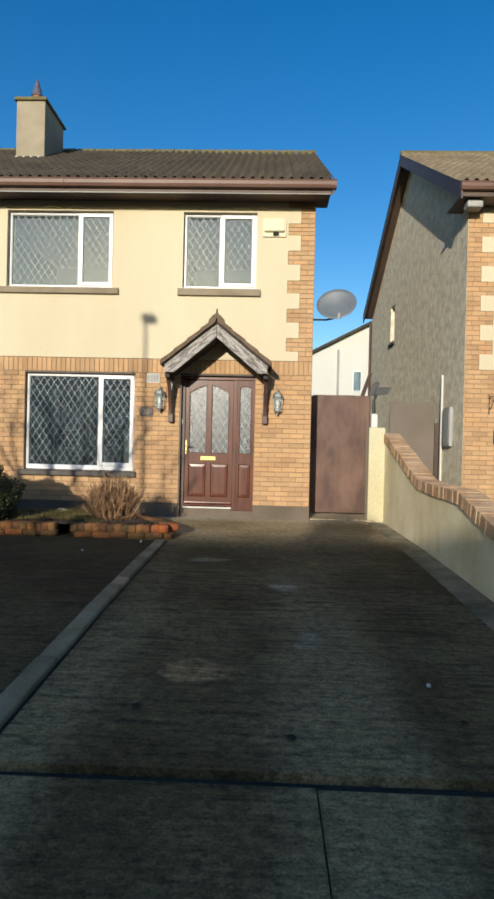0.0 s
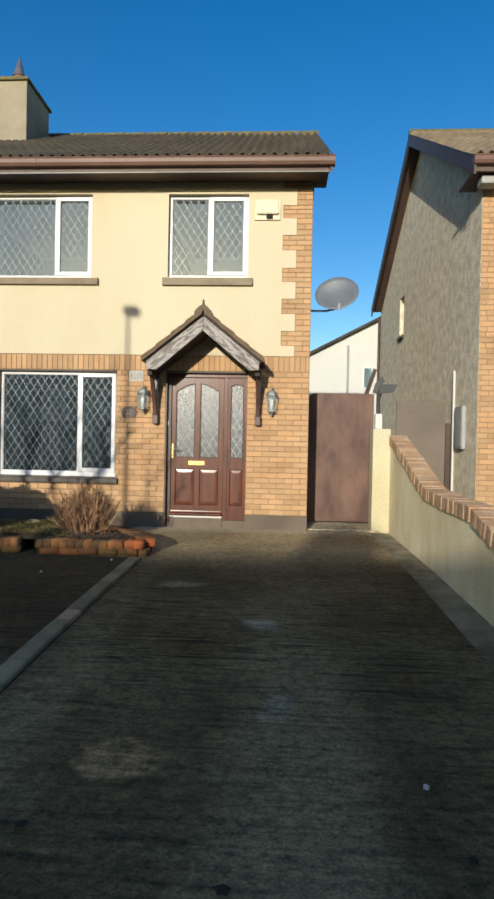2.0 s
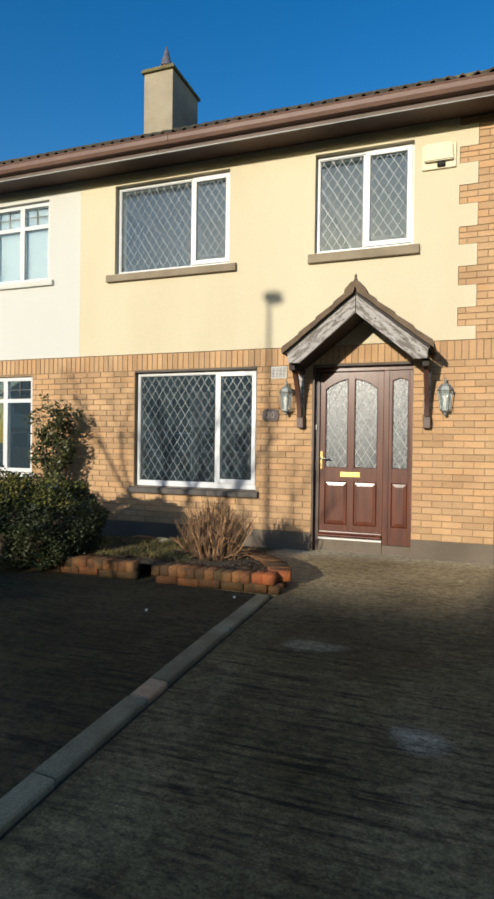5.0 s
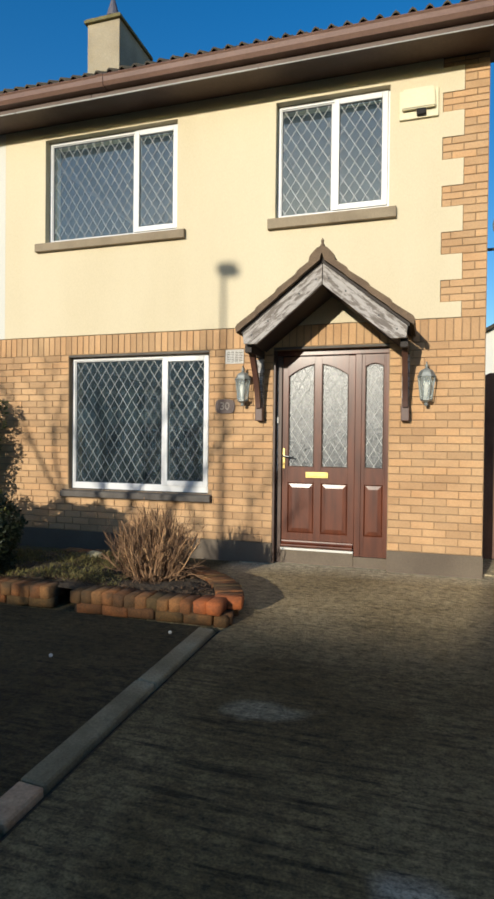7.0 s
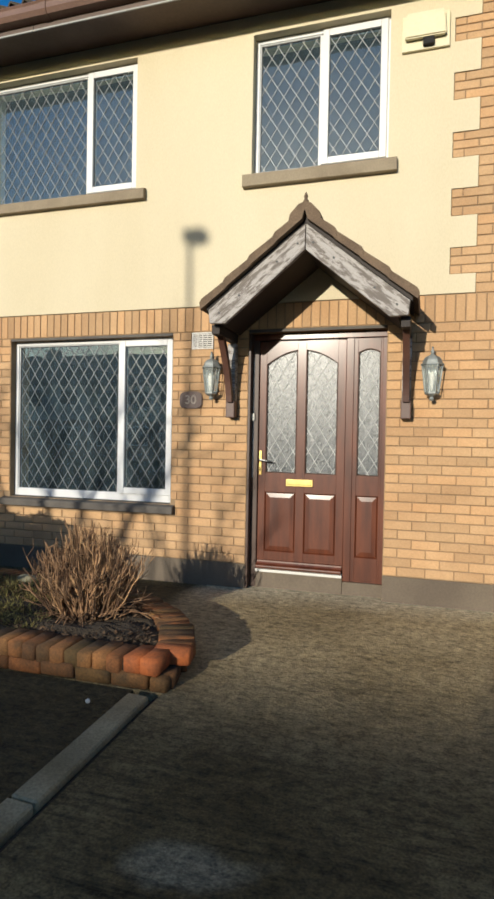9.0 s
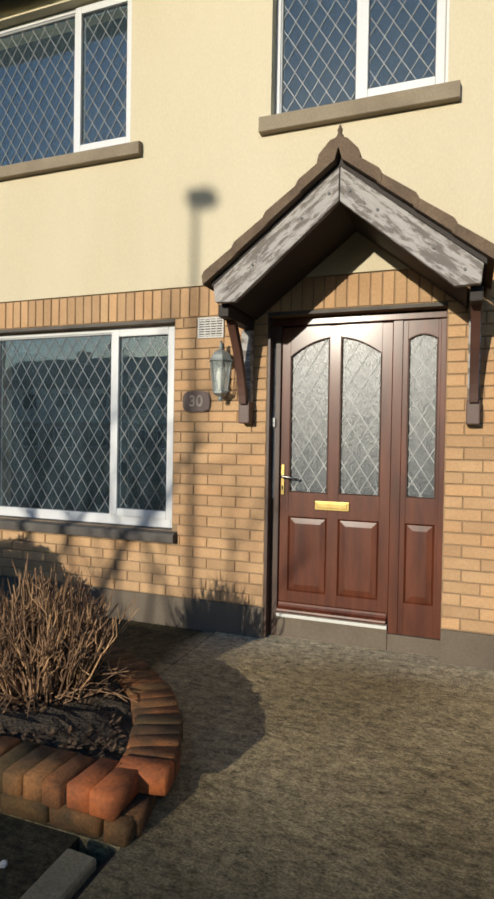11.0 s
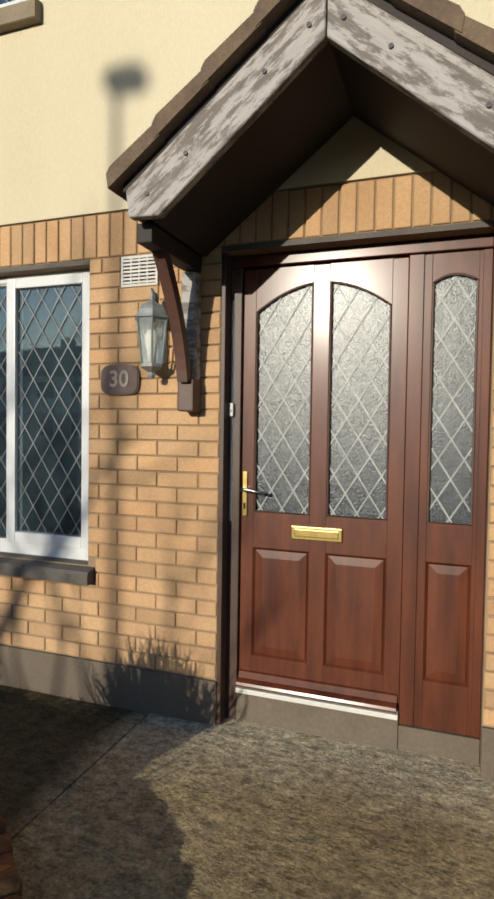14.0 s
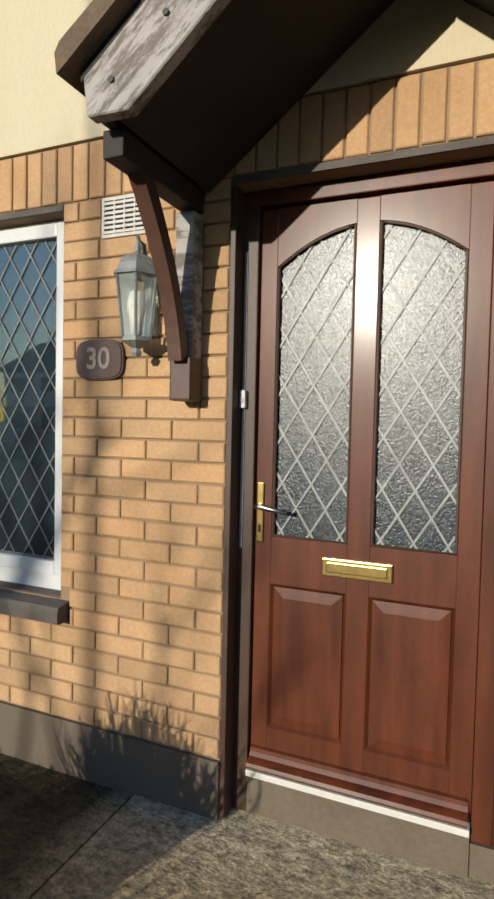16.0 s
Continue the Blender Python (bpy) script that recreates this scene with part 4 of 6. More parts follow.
# ---- porch canopy ----
CX, FY = -0.793, 8.85
canopy = thing("porch_canopy", "small gabled porch canopy with peeling bargeboards and brown tiles", "canopy", at=(CX, WALL, 2.5))
TAN = 0.796
for sgn in (-1, 1):
    def X(d):
        return CX + sgn * d
    bm = bmesh.new()
    prism(bm, [(X(0.003), 3.252), (X(0.785), 3.252 - 0.785 * TAN), (X(0.772), 2.522), (X(0.64), 2.518), (X(0.003), 3.055)], "y", FY, FY + 0.045)
    bmesh.ops.bevel(bm, geom=list(bm.edges), offset=0.004, segments=1, affect="EDGES")
    b = part("bargeboard", bm, M_BOARD_UP if sgn < 0 else M_BOARD_DOWN, canopy, "grey-white bargeboard with peeling paint")
    for d in (0.06, 0.22, 0.526, 0.69):
        h = lathe(bmesh.new(), (0, 0, 0), [(0.009, 0), (0.009, 0.006)], 8)
        bmesh.ops.transform(h, matrix=pose(X(d), FY - 0.001, 3.151 - d * 0.796, 90), verts=h.verts)
        part("nail", h, M_BLACK, b)
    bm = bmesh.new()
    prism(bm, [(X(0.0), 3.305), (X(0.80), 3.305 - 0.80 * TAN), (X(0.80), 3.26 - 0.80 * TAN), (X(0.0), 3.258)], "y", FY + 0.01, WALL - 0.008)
    part("roof_board", bm, M_SHADED_BOARD, canopy, "roof boarding, near-black for the shaded gap under the tiles")
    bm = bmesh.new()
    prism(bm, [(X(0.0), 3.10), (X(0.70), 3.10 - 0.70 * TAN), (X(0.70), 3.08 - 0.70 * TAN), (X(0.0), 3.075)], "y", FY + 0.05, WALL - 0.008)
    part("ceiling_board", bm, M_SHADED_BOARD, canopy, "boarded underside, near-black for the shade beneath the canopy")
    # tiles in stepped courses
    n = 4
    for r in range(n):
        d0, d1 = 0.02 + r * 0.2, 0.02 + (r + 1) * 0.2 + 0.008
        z0, z1 = 3.300 - d0 * TAN, 3.300 - d1 * TAN + 0.012
        for j in range(2):
            ya = FY - 0.052 + 0.004 * r + j * (WALL - 0.01 - FY + 0.045) / 2
            yb = ya + (WALL - 0.01 - FY + 0.045) / 2 - 0.004
            bm = bmesh.new()
            prism(bm, [(X(d0), z0 - 0.012), (X(d1 + 0.012), z1 - 0.026), (X(d1 + 0.02), z1 + 0.030), (X(d1 + 0.004), z1 + 0.058), (X(d0 - 0.02), z0 + 0.066)], "y", ya, yb)
            part("tile", bm, M_CANOPY_TILE, canopy)
    # plate, post and curved brace
    bx = X(0.752)
    plate = part("wall_plate", boxes((bx - 0.035, bx + 0.035, FY + 0.09, WALL - 0.009, 2.45, 2.53), bevel=0.006), M_SHADED_BOARD, canopy)
    brk = part("bracket_post", boxes((bx - 0.036, bx + 0.036, WALL - 0.085, WALL - 0.009, 1.79, 2.44), bevel=0.006), M_BOARD, canopy, "worn greyish bracket post")
    part("post_foot", boxes((bx - 0.041, bx + 0.041, WALL - 0.105, WALL - 0.007, 1.783, 1.935), bevel=0.008), M_BRACE, brk)
    bm = bmesh.new()
    inner, outer = [], []
    for i in range(11):
        u = i / 10
        yy = (1 - u) ** 2 * (WALL - 0.087) + 2 * u * (1 - u) * (WALL - 0.14) + u * u * (WALL - 0.36)
        zz = (1 - u) ** 2 * 1.93 + 2 * u * (1 - u) * 2.22 + u * u * 2.50
        inner.append((yy, zz))
        outer.append((yy - 0.050 * (1 - 0.25 * u), zz - 0.012 - 0.03 * u))
    prism(bm, inner + list(reversed(outer)), "x", bx - 0.026, bx + 0.026)
    part("curved_brace", bm, M_BRACE, canopy, "curved dark stained brace")
    part("rafter", boxes((bx - 0.02, bx + 0.02, FY + 0.06, WALL - 0.01, 2.535, 2.60)), M_BROWN, canopy)
bm = bmesh.new()
prism(bm, [(CX - 0.125, 3.27), (CX - 0.115, 3.315), (CX - 0.05, 3.385), (CX, 3.402), (CX + 0.05, 3.385), (CX + 0.115, 3.315), (CX + 0.125, 3.27), (CX + 0.09, 3.262), (CX, 3.335), (CX - 0.09, 3.262)], "y", FY - 0.05, WALL - 0.01)
part("ridge_tile", bm, M_CANOPY_TILE, canopy)
part("finial", lathe(bmesh.new(), (CX, FY - 0.01, 3.385), [(0.022, 0), (0.024, 0.03), (0.012, 0.05), (0.016, 0.07), (0.004, 0.10)], 8), M_CANOPY_TILE, canopy)

# ---- lanterns ----


def lantern(x, z):
    """A six-sided coach lantern hung from a wall arm; z is its middle."""
    y = WALL - 0.097
    l = thing("wall_lantern", "weathered grey metal coach lantern with clear glass on the brick wall", "wall lamp", "lanterns beside the door", at=(x, WALL, z))
    lathe_p = lambda prof: lathe(bmesh.new(), (x, y, z), prof, 6)
    part("roof_cap", lathe_p([(0.092, 0.085), (0.088, 0.097), (0.078, 0.100), (0.072, 0.125), (0.055, 0.150), (0.022, 0.165), (0.012, 0.175), (0.016, 0.19), (0.008, 0.215)]), M_LANTERN, l)
    part("base", lathe_p([(0.012, -0.20), (0.022, -0.185), (0.014, -0.17), (0.040, -0.155), (0.056, -0.145), (0.056, -0.130)]), M_LANTERN, l)
    gl = lathe_p([(0.052, -0.130), (0.078, 0.086)])
    p = part("glass", gl, M_CLEAR, l)
    p.visible_shadow = False
    for k in range(6):
        a = math.pi * k / 3
        bm = tube(bmesh.new(), [(x + 0.054 * math.cos(a), y + 0.054 * math.sin(a), z - 0.132), (x + 0.080 * math.cos(a), y + 0.080 * math.sin(a), z + 0.088)], 0.0055, 6)
        part("glazing_bar", bm, M_LANTERN, l)
    part("bulb", lathe(bmesh.new(), (x, y, z - 0.12), [(0.012, 0), (0.014, 0.05), (0.026, 0.09), (0.026, 0.12), (0.012, 0.15), (0.003, 0.155)], 12), M_WHITE_PLASTIC, l, "white bulb", True)
    arm = tube(bmesh.new(), [(x, WALL - 0.012, z - 0.06), (x, WALL - 0.04, z + 0.02), (x, WALL - 0.035, z + 0.12), (x, WALL - 0.06, z + 0.21), (x, y, z + 0.225), (x, y, z + 0.19)], 0.009, 8)
    part("arm", arm, M_LANTERN, l, "", True)
    part("wall_plate", boxes((x - 0.035, x + 0.035, WALL - 0.018, WALL - 0.003, z - 0.12, z + 0.06), bevel=0.005), M_LANTERN, l)
    return l


lantern(-1.728, 2.14)
lantern(0.157, 2.13)

# ---- number plaque, vent, alarm box, dish ----
bm = bmesh.new()
cxp, czp = -1.955, 1.945
out = []
for i in range(28):
    a = 2 * math.pi * i / 28
    c, s = math.cos(a), math.sin(a)
    out.append((cxp + 0.112 * math.copysign(abs(c) ** 0.55, c), czp + 0.078 * math.copysign(abs(s) ** 0.55, s)))
prism(bm, out, "y", WALL - 0.022, WALL - 0.002)
bmesh.ops.bevel(bm, geom=[e for e in bm.edges if abs(e.verts[0].co.y - e.verts[1].co.y) < 1e-6], offset=0.006, segments=2, affect="EDGES")
plaque = tagged(part("number_plaque", bm, M_PLAQUE), "brown oval house number plaque reading 30", "house number")
txt = bpy.data.curves.new("number", "FONT")
txt.body, txt.size, txt.align_x, txt.align_y, txt.extrude, txt.offset = "30", 0.115, "CENTER", "CENTER", 0.002, 0.002
tob = new("text_tmp", txt)
tme = bpy.data.meshes.new_from_object(tob.evaluated_get(bpy.context.evaluated_depsgraph_get()))
bpy.data.objects.remove(tob)
tme.materials.clear()
tme.materials.append(M_NUMERAL)
num = new("numerals", tme)
num.matrix_basis = pose(cxp, WALL - 0.0235, czp, 90)
num.parent = plaque
tagged(num, "pale painted numerals 30")

vent = tagged(part("air_vent", boxes((-1.958, -1.750, WALL - 0.006, WALL + 0.004, 2.412, 2.424), (-1.958, -1.750, WALL - 0.006, WALL + 0.004, 2.552, 2.564), (-1.958, -1.946, WALL - 0.006, WALL + 0.004, 2.424, 2.552), (-1.762, -1.750, WALL - 0.006, WALL + 0.004, 2.424, 2.552)), M_VENT), "white louvred air vent set in the brickwork", "air vent")
part("backing", boxes((-1.946, -1.762, WALL + 0.001, WALL + 0.005, 2.424, 2.552)), M_DARK, vent)
for i in range(7):
    part("slat", boxes((-1.946, -1.762, WALL - 0.005, WALL + 0.0005, 2.428 + i * 0.0182, 2.438 + i * 0.0182)), M_VENT, vent)
for i in range(3):
    part("upright", boxes((-1.903 + i * 0.046, -1.897 + i * 0.046, WALL - 0.0065, WALL - 0.001, 2.424, 2.552)), M_VENT, vent)

alarm = thing("alarm_box", "cream burglar alarm box under the eaves", "alarm box", at=(0.045, WALL, 4.9))
part("back_plate", boxes((-0.140, 0.232, WALL - 0.035, WALL - 0.007, 4.775, 5.055), bevel=0.006), M_ALARM, alarm, "weathered back plate")
bm = bmesh.new()
prism(bm, [(-0.115, 4.85), (0.205, 4.85), (0.190, 5.050), (-0.105, 5.050)], "y", WALL - 0.085, WALL - 0.0355)
bmesh.ops.bevel(bm, geom=list(bm.edges), offset=0.01, segments=2, affect="EDGES")
part("cover", bm, M_ALARM, alarm)
part("strobe", boxes((0.025, 0.115, WALL - 0.075, WALL - 0.036, 4.79, 4.848), bevel=0.012), M_DARK, alarm, "dark strobe lens")

dish = thing("satellite_dish", "grey oval satellite dish on an arm at the house corner", "satellite dish", at=(X_RIGHT, 9.85, 3.55))
bm = bmesh.new()
R = Matrix.Translation((1.11, 9.80, 3.78)) @ Euler((radians(90 - 22), 0, radians(-14))).to_matrix().to_4x4()
rings = []
for r in range(6):
    f = r / 5
    rings.append([bm.verts.new(R @ Vector((0.33 * f * math.cos(a), 0.29 * f * math.sin(a), 0.065 * f * f))) for a in (2 * math.pi * k / 28 for k in range(28))])
for a, b in zip(rings[1:], rings[2:]):
    for k in range(28):
        bm.faces.new((a[k], a[(k + 1) % 28], b[(k + 1) % 28], b[k]))
bm.faces.new(rings[1])
for v in rings[0]:
    bm.verts.remove(v)
bmesh.ops.recalc_face_normals(bm, faces=bm.faces)
bmesh.ops.solidify(bm, geom=list(bm.faces), thickness=0.006)
part("reflector", bm, M_DISH, dish, "", True)
part("arm", tube(bmesh.new(), [(X_RIGHT - 0.002, 9.85, 3.56), (0.95, 9.85, 3.56), (1.08, 9.90, 3.60), (1.10, 9.92, 3.70)], 0.016, 8), M_STEEL, dish)
part("wall_bracket", boxes((X_RIGHT - 0.003, X_RIGHT + 0.012, 9.78, 9.92, 3.49, 3.64)), M_STEEL, dish)
part("feed_arm", tube(bmesh.new(), [tuple(R @ Vector((0.02, -0.27, 0.05))), tuple(R @ Vector((0.07, -0.33, 0.17)))], 0.011, 6), M_STEEL, dish)
part("receiver", tube(bmesh.new(), [tuple(R @ Vector((0.07, -0.36, 0.15))), tuple(R @ Vector((0.08, -0.28, 0.20)))], [0.03, 0.022], 10), M_METER, dish)
part("back_box", boxes((1.06, 1.14, 9.87, 9.95, 3.68, 3.80), bevel=0.01), M_STEEL, dish)

# ---- side gate ----
gate = thing("side_gate", "tall reddish-brown boarded side gate, closed", "gate", at=(1.25, 10.3, 0.26))
for i in range(4):
    a = 0.725 + i * 0.2625
    z1 = 2.345 - (0.055 if i == 0 else 0.0)
    bm = bmesh.new()
    if i == 0:
        prism(bm, [(a, 0.30), (a + 0.2618, 0.30), (a + 0.2618, 2.352), (a + 0.09, 2.345), (a + 0.04, 2.32), (a, 2.27)], "y", 10.30, 10.325)
    else:
        box(bm, a, a + 0.2618, 10.30, 10.325, 0.30, 2.352 - 0.004 * (i % 2), bevel=0.001)
    part("board", bm, M_GATE, gate)
for z in (0.55, 1.3, 2.1):
    part("ledge", boxes((0.73, 1.77, 10.326, 10.36, z, z + 0.1)), M_GATE, gate)
part("lock_rail", boxes((1.70, 1.712, 10.294, 10.30, 0.9, 1.95)), M_BROWN, gate, "dark slot beside the latch")

# ---- boundary wall ----
WX = 1.92
PROFILE = [(1.6, 0.66), (4.6, 0.66), (5.0, 0.69), (5.45, 0.80), (5.9, 0.897), (6.7, 0.905), (7.45, 0.925), (7.8, 1.02), (8.5, 1.235), (9.2, 1.44), (9.62, 1.555)]
bm = bmesh.new()
prism(bm, [(1.6, -0.05), *PROFILE, (9.62, 0.1)], "x", WX, WX + 0.20)
structure("boundary_wall", bm, M_WALL_CREAM, "low yellowed rendered boundary wall that sweeps up towards the house", "wall")
pil = structure("wall_pillar", boxes((1.665, 1.925, 9.622, 9.90, 0.1, 1.775), bevel=0.012), M_YELLOW, "yellowed rendered pillar at the end of the boundary wall", "wall")
structure("passage_wall", boxes((1.80, 1.92, 9.902, 17.0, 0.1, 1.7)), M_YELLOW, "rendered dividing wall in the side passage", "wall")
part("post_stub", boxes((1.70, 1.80, 9.66, 9.78, 1.777, 2.0), bevel=0.006), M_WHITE_PLASTIC, pil, "white painted stub on the pillar")
plank = tagged(part("leaning_plank", tube(bmesh.new(), [(1.52, 10.75, 0.26), (1.66, 10.52, 2.3), (1.80, 10.42, 2.76)], [0.05, 0.045, 0.04], 4), M_BROWN), "dark timber plank leaning behind the side gate", "plank")
flood = thing("flood_light", "black flood light on a short bracket above the pillar", "flood light", at=(1.75, 9.74, 2.0))
part("stem", tube(bmesh.new(), [(1.75, 9.74, 2.0), (1.75, 9.74, 2.22), (1.80, 9.72, 2.36)], [0.03, 0.022, 0.02], 8), M_BLACK, flood)
bm = bmesh.new()
prism(bm, [(1.74, 2.30), (1.96, 2.33), (2.02, 2.44), (1.78, 2.44)], "y", 9.66, 9.78)
part("housing", bm, M_BLACK, flood)
bm = bmesh.new()
prism(bm, [(1.66, 2.32), (1.72, 2.30), (1.84, 2.50), (1.80, 2.56), (1.70, 2.46)], "y", 9.72, 9.76)
part("hood", bm, M_BLACK, flood)
coping = structure("wall_coping", boxes((WX + 0.02, WX + 0.18, 1.6, 1.7, 0.66, 0.68)), M_MORTAR, "weathered brick-on-edge coping along the boundary wall", "coping")


def along(profile, s):
    for (a, p), (b, q) in zip(profile, profile[1:]):
        l = math.hypot(b - a, q - p)
        if s <= l:
            return a + (b - a) * s / l, p + (q - p) * s / l, math.atan2(q - p, b - a)
        s -= l
    return None


cop_brick = None
rnd = random.Random(11)
s = 0.02
while True:
    at = along(PROFILE, s)
    if not at:
        break
    if cop_brick is None:
        cop_brick = mesh_of("coping_brick", boxes((-0.125, 0.125, -0.036, 0.036, 0.002, 0.135), bevel=0.008), M_COPING)
    o = new("coping_brick", cop_brick)
    o.parent = coping
    o.matrix_basis = pose(WX + 0.10 + rnd.uniform(-.006, .006), at[0], at[1] + rnd.uniform(-.004, .004), math.degrees(at[2]) + rnd.uniform(-1.5, 1.5), 0, rnd.uniform(-1, 1))
    s += 0.077

# ---- neighbouring house on the other side of the passage ----
NX = 3.11
house_r = thing("neighbour_house", "detached gabled house with grey pebble-dash side and buff brick front", "house", at=(6, 13, 0.2))
bm = bmesh.new()
hole_y0, hole_y1, hole_z0, hole_z1 = 14.72, 15.22, 4.12, 5.05
prism(bm, [(9.45, 0.1), (hole_y0, 0.1), (hole_y0, 7.86), (RIDGE_Y, 7.86), (9.45, 5.42)], "x", NX, NX + 0.28)
prism(bm, [(hole_y1, 0.1), (17.98, 0.1), (17.98, 5.3), (hole_y1, 6.85)], "x", NX, NX + 0.28)
prism(bm, [(hole_y0 + 0.0005, 0.1), (hole_y1 - 0.0005, 0.1), (hole_y1 - 0.0005, hole_z0), (hole_y0 + 0.0005, hole_z0)], "x", NX, NX + 0.28)
prism(bm, [(hole_y0 + 0.0005, hole_z1), (hole_y1 - 0.0005, hole_z1), (hole_y1 - 0.0005, 6.86), (hole_y0 + 0.0005, 7.15)], "x", NX, NX + 0.28)
part("gable_wall", bm, M_DASH, house_r, "stained grey pebble-dash gable")
gw = part("gable_window", ring(bmesh.new(), 0, 1, 0, 1, 0.1, 0, 0.05, 0.0), M_UPVC, house_r, "narrow white landing window")
gw.data.transform(Matrix(((0, 1, 0, NX + 0.09), (hole_y1 - hole_y0, 0, 0, hole_y0), (0, 0, hole_z1 - hole_z0, hole_z0), (0, 0, 0, 1))))
part("pane", boxes((NX + 0.11, NX + 0.115, hole_y0 + .03, hole_y1 - .03, hole_z0 + .06, hole_z1 - .06)), M_GLASS, gw)
part("sill", boxes((NX - 0.05, NX + 0.09, hole_y0 - 0.04, hole_y1 + 0.04, hole_z0 - 0.07, hole_z0 - 0.002)), M_SILL_DARK, gw)
part("front_wall_backing", boxes((NX + 0.004, 10.0, 9.447, 9.7, 0.1, 5.3)), M_MORTAR, house_r)
nb = bmesh.new()
box(nb, NX + 0.43, 10.0, WALL - 0.006, WALL + 0.006, 2.72, 5.3)
nzs = [2.72 + i * 0.2325 for i in range(12)]
for i in range(0, 11, 2):
    box(nb, NX + 0.225, NX + 0.431, WALL - 0.006, WALL + 0.006, nzs[i], min(nzs[i + 1] + 0.012, 5.3))
part("front_render", nb, M_RENDER, house_r, "cream render with toothed quoins")
# Small dark box on the front wall, taken for a meter box.
part("wall_box", boxes((3.585, 3.80, WALL - 0.05, WALL - 0.001, 1.55, 1.76), bevel=0.006), M_DARK, house_r, "dark wall-mounted box")
roof_r = roof_of(NX - 0.28, 10.2, "roof", "", back_y=17.98, joined=M_ROOF_PALE, parent=house_r, thing_part=True)
for a, b, z0, z1 in ((EAVE_Y, RIDGE_Y, EAVE_Z, RIDGE_Z), (17.98, RIDGE_Y, EAVE_Z, RIDGE_Z)):
    bm = bmesh.new()
    prism(bm, [(a, z0 - 0.27), (b, z1 - 0.27), (b, z1 - 0.02), (a, z0 - 0.02)], "x", NX - 0.275, NX - 0.245)
    part("verge_board", bm, M_VERGE_BLUE, house_r, "dark painted verge board")
    bm = bmesh.new()
    prism(bm, [(a, z0 - 0.14), (b, z1 - 0.14), (b, z1 - 0.10), (a, z0 - 0.10)], "x", NX - 0.244, NX + 0.1)
    part("verge_soffit", bm, M_FASCIA, house_r)
part("ridge", tube(bmesh.new(), [(NX - 0.27, RIDGE_Y, RIDGE_Z - 0.03), (10.2, RIDGE_Y, RIDGE_Z - 0.03)], 0.10, 10), M_MOSS, house_r, "mossy ridge tiles", True)
part("fascia", boxes((NX - 0.27, 10.0, EAVE_Y + 0.05, EAVE_Y + 0.08, 5.288, 5.42)), M_FASCIA, house_r)
part("soffit", boxes((NX - 0.25, 10.0, EAVE_Y + 0.082, WALL + 0.3, 5.302, 5.32)), M_FASCIA, house_r)
bm = bmesh.new()
prism(bm, prof, "x", NX - 0.28, 10.0)
part("gutter", bm, M_GUTTER, house_r)
part("bird_nest", boxes((NX - 0.12, NX + 0.12, 9.12, 9.34, 5.17, 5.29), bevel=0.03), M_METER, house_r, "grey clutter under the eave corner")
part("downpipe", tube(bmesh.new(), [(NX - 0.05, 17.9, 0.3), (NX - 0.05, 17.9, 5.2)], 0.04, 8), M_BROWN, house_r)
pipe = part("white_pipe", tube(bmesh.new(), [(NX - 0.03, 10.50, 0.28), (NX - 0.03, 10.50, 2.76)], 0.022, 8), M_WHITE_PLASTIC, house_r, "white plastic wall pipe")
meter = tagged(part("meter_box", boxes((NX - 0.06, NX - 0.001, 9.95, 10.34, 1.50, 2.16), bevel=0.01), M_METER), "grey electricity meter box on the pebble-dash gable", "meter box")
part("meter_door", boxes((NX - 0.068, NX - 0.061, 9.985, 10.305, 1.54, 2.12), bevel=0.003), M_METER, meter)
bracket = thing("basket_bracket", "black iron hanging-basket bracket on the brick front", "bracket", at=(3.5, WALL, 2.1))
part("upright", boxes((3.50, 3.515, WALL - 0.012, WALL - 0.002, 2.02, 2.33)), M_BLACK, bracket)
part("arm", tube(bmesh.new(), [(3.507, WALL - 0.01, 2.28), (3.507, WALL - 0.32, 2.30), (3.507, WALL - 0.36, 2.35)], 0.008, 6), M_BLACK, bracket)
part("scroll", tube(bmesh.new(), [(3.507, WALL - 0.01, 2.08), (3.507, WALL - 0.14, 2.14), (3.507, WALL - 0.24, 2.28)], 0.007, 6), M_BLACK, bracket)

grey_gate = thing("grey_gate", "plain grey-brown painted side gate of the neighbouring house", "gate", at=(2.5, 10.3, 0.26))
part("panel", boxes((2.13, 2.90, 10.30, 10.34, 0.3, 2.245), bevel=0.004), M_GREY_GATE, grey_gate)
part("post", boxes((2.905, 2.975, 10.28, 10.36, 0.26, 1.90), bevel=0.004), M_BROWN, grey_gate, "dark gate post")

# ---- white house behind ----
far = thing("far_house", "white rendered house gable behind the side passage", "house", at=(5.7, 31, 0.2))
bm = bmesh.new()
prism(bm, [(0.23, 0.1), (11.9, 0.1), (11.9, 5.22), (6.05, 8.24), (0.23, 5.22)], "y", 30.5, 38)
part("wall", bm, M_WHITE_RENDER, far)
for sgn in (-1, 1):
    bm = bmesh.new()
    prism(bm, [(6.05, 8.25), (6.05 + sgn * 6.3, 8.25 - 6.3 * 0.52), (6.05 + sgn * 6.3, 8.39 - 6.3 * 0.52), (6.05, 8.39)], "y", 30.2, 38.2)
    part("roof", bm, M_ROOFS, far, "dark tiled roof slope")
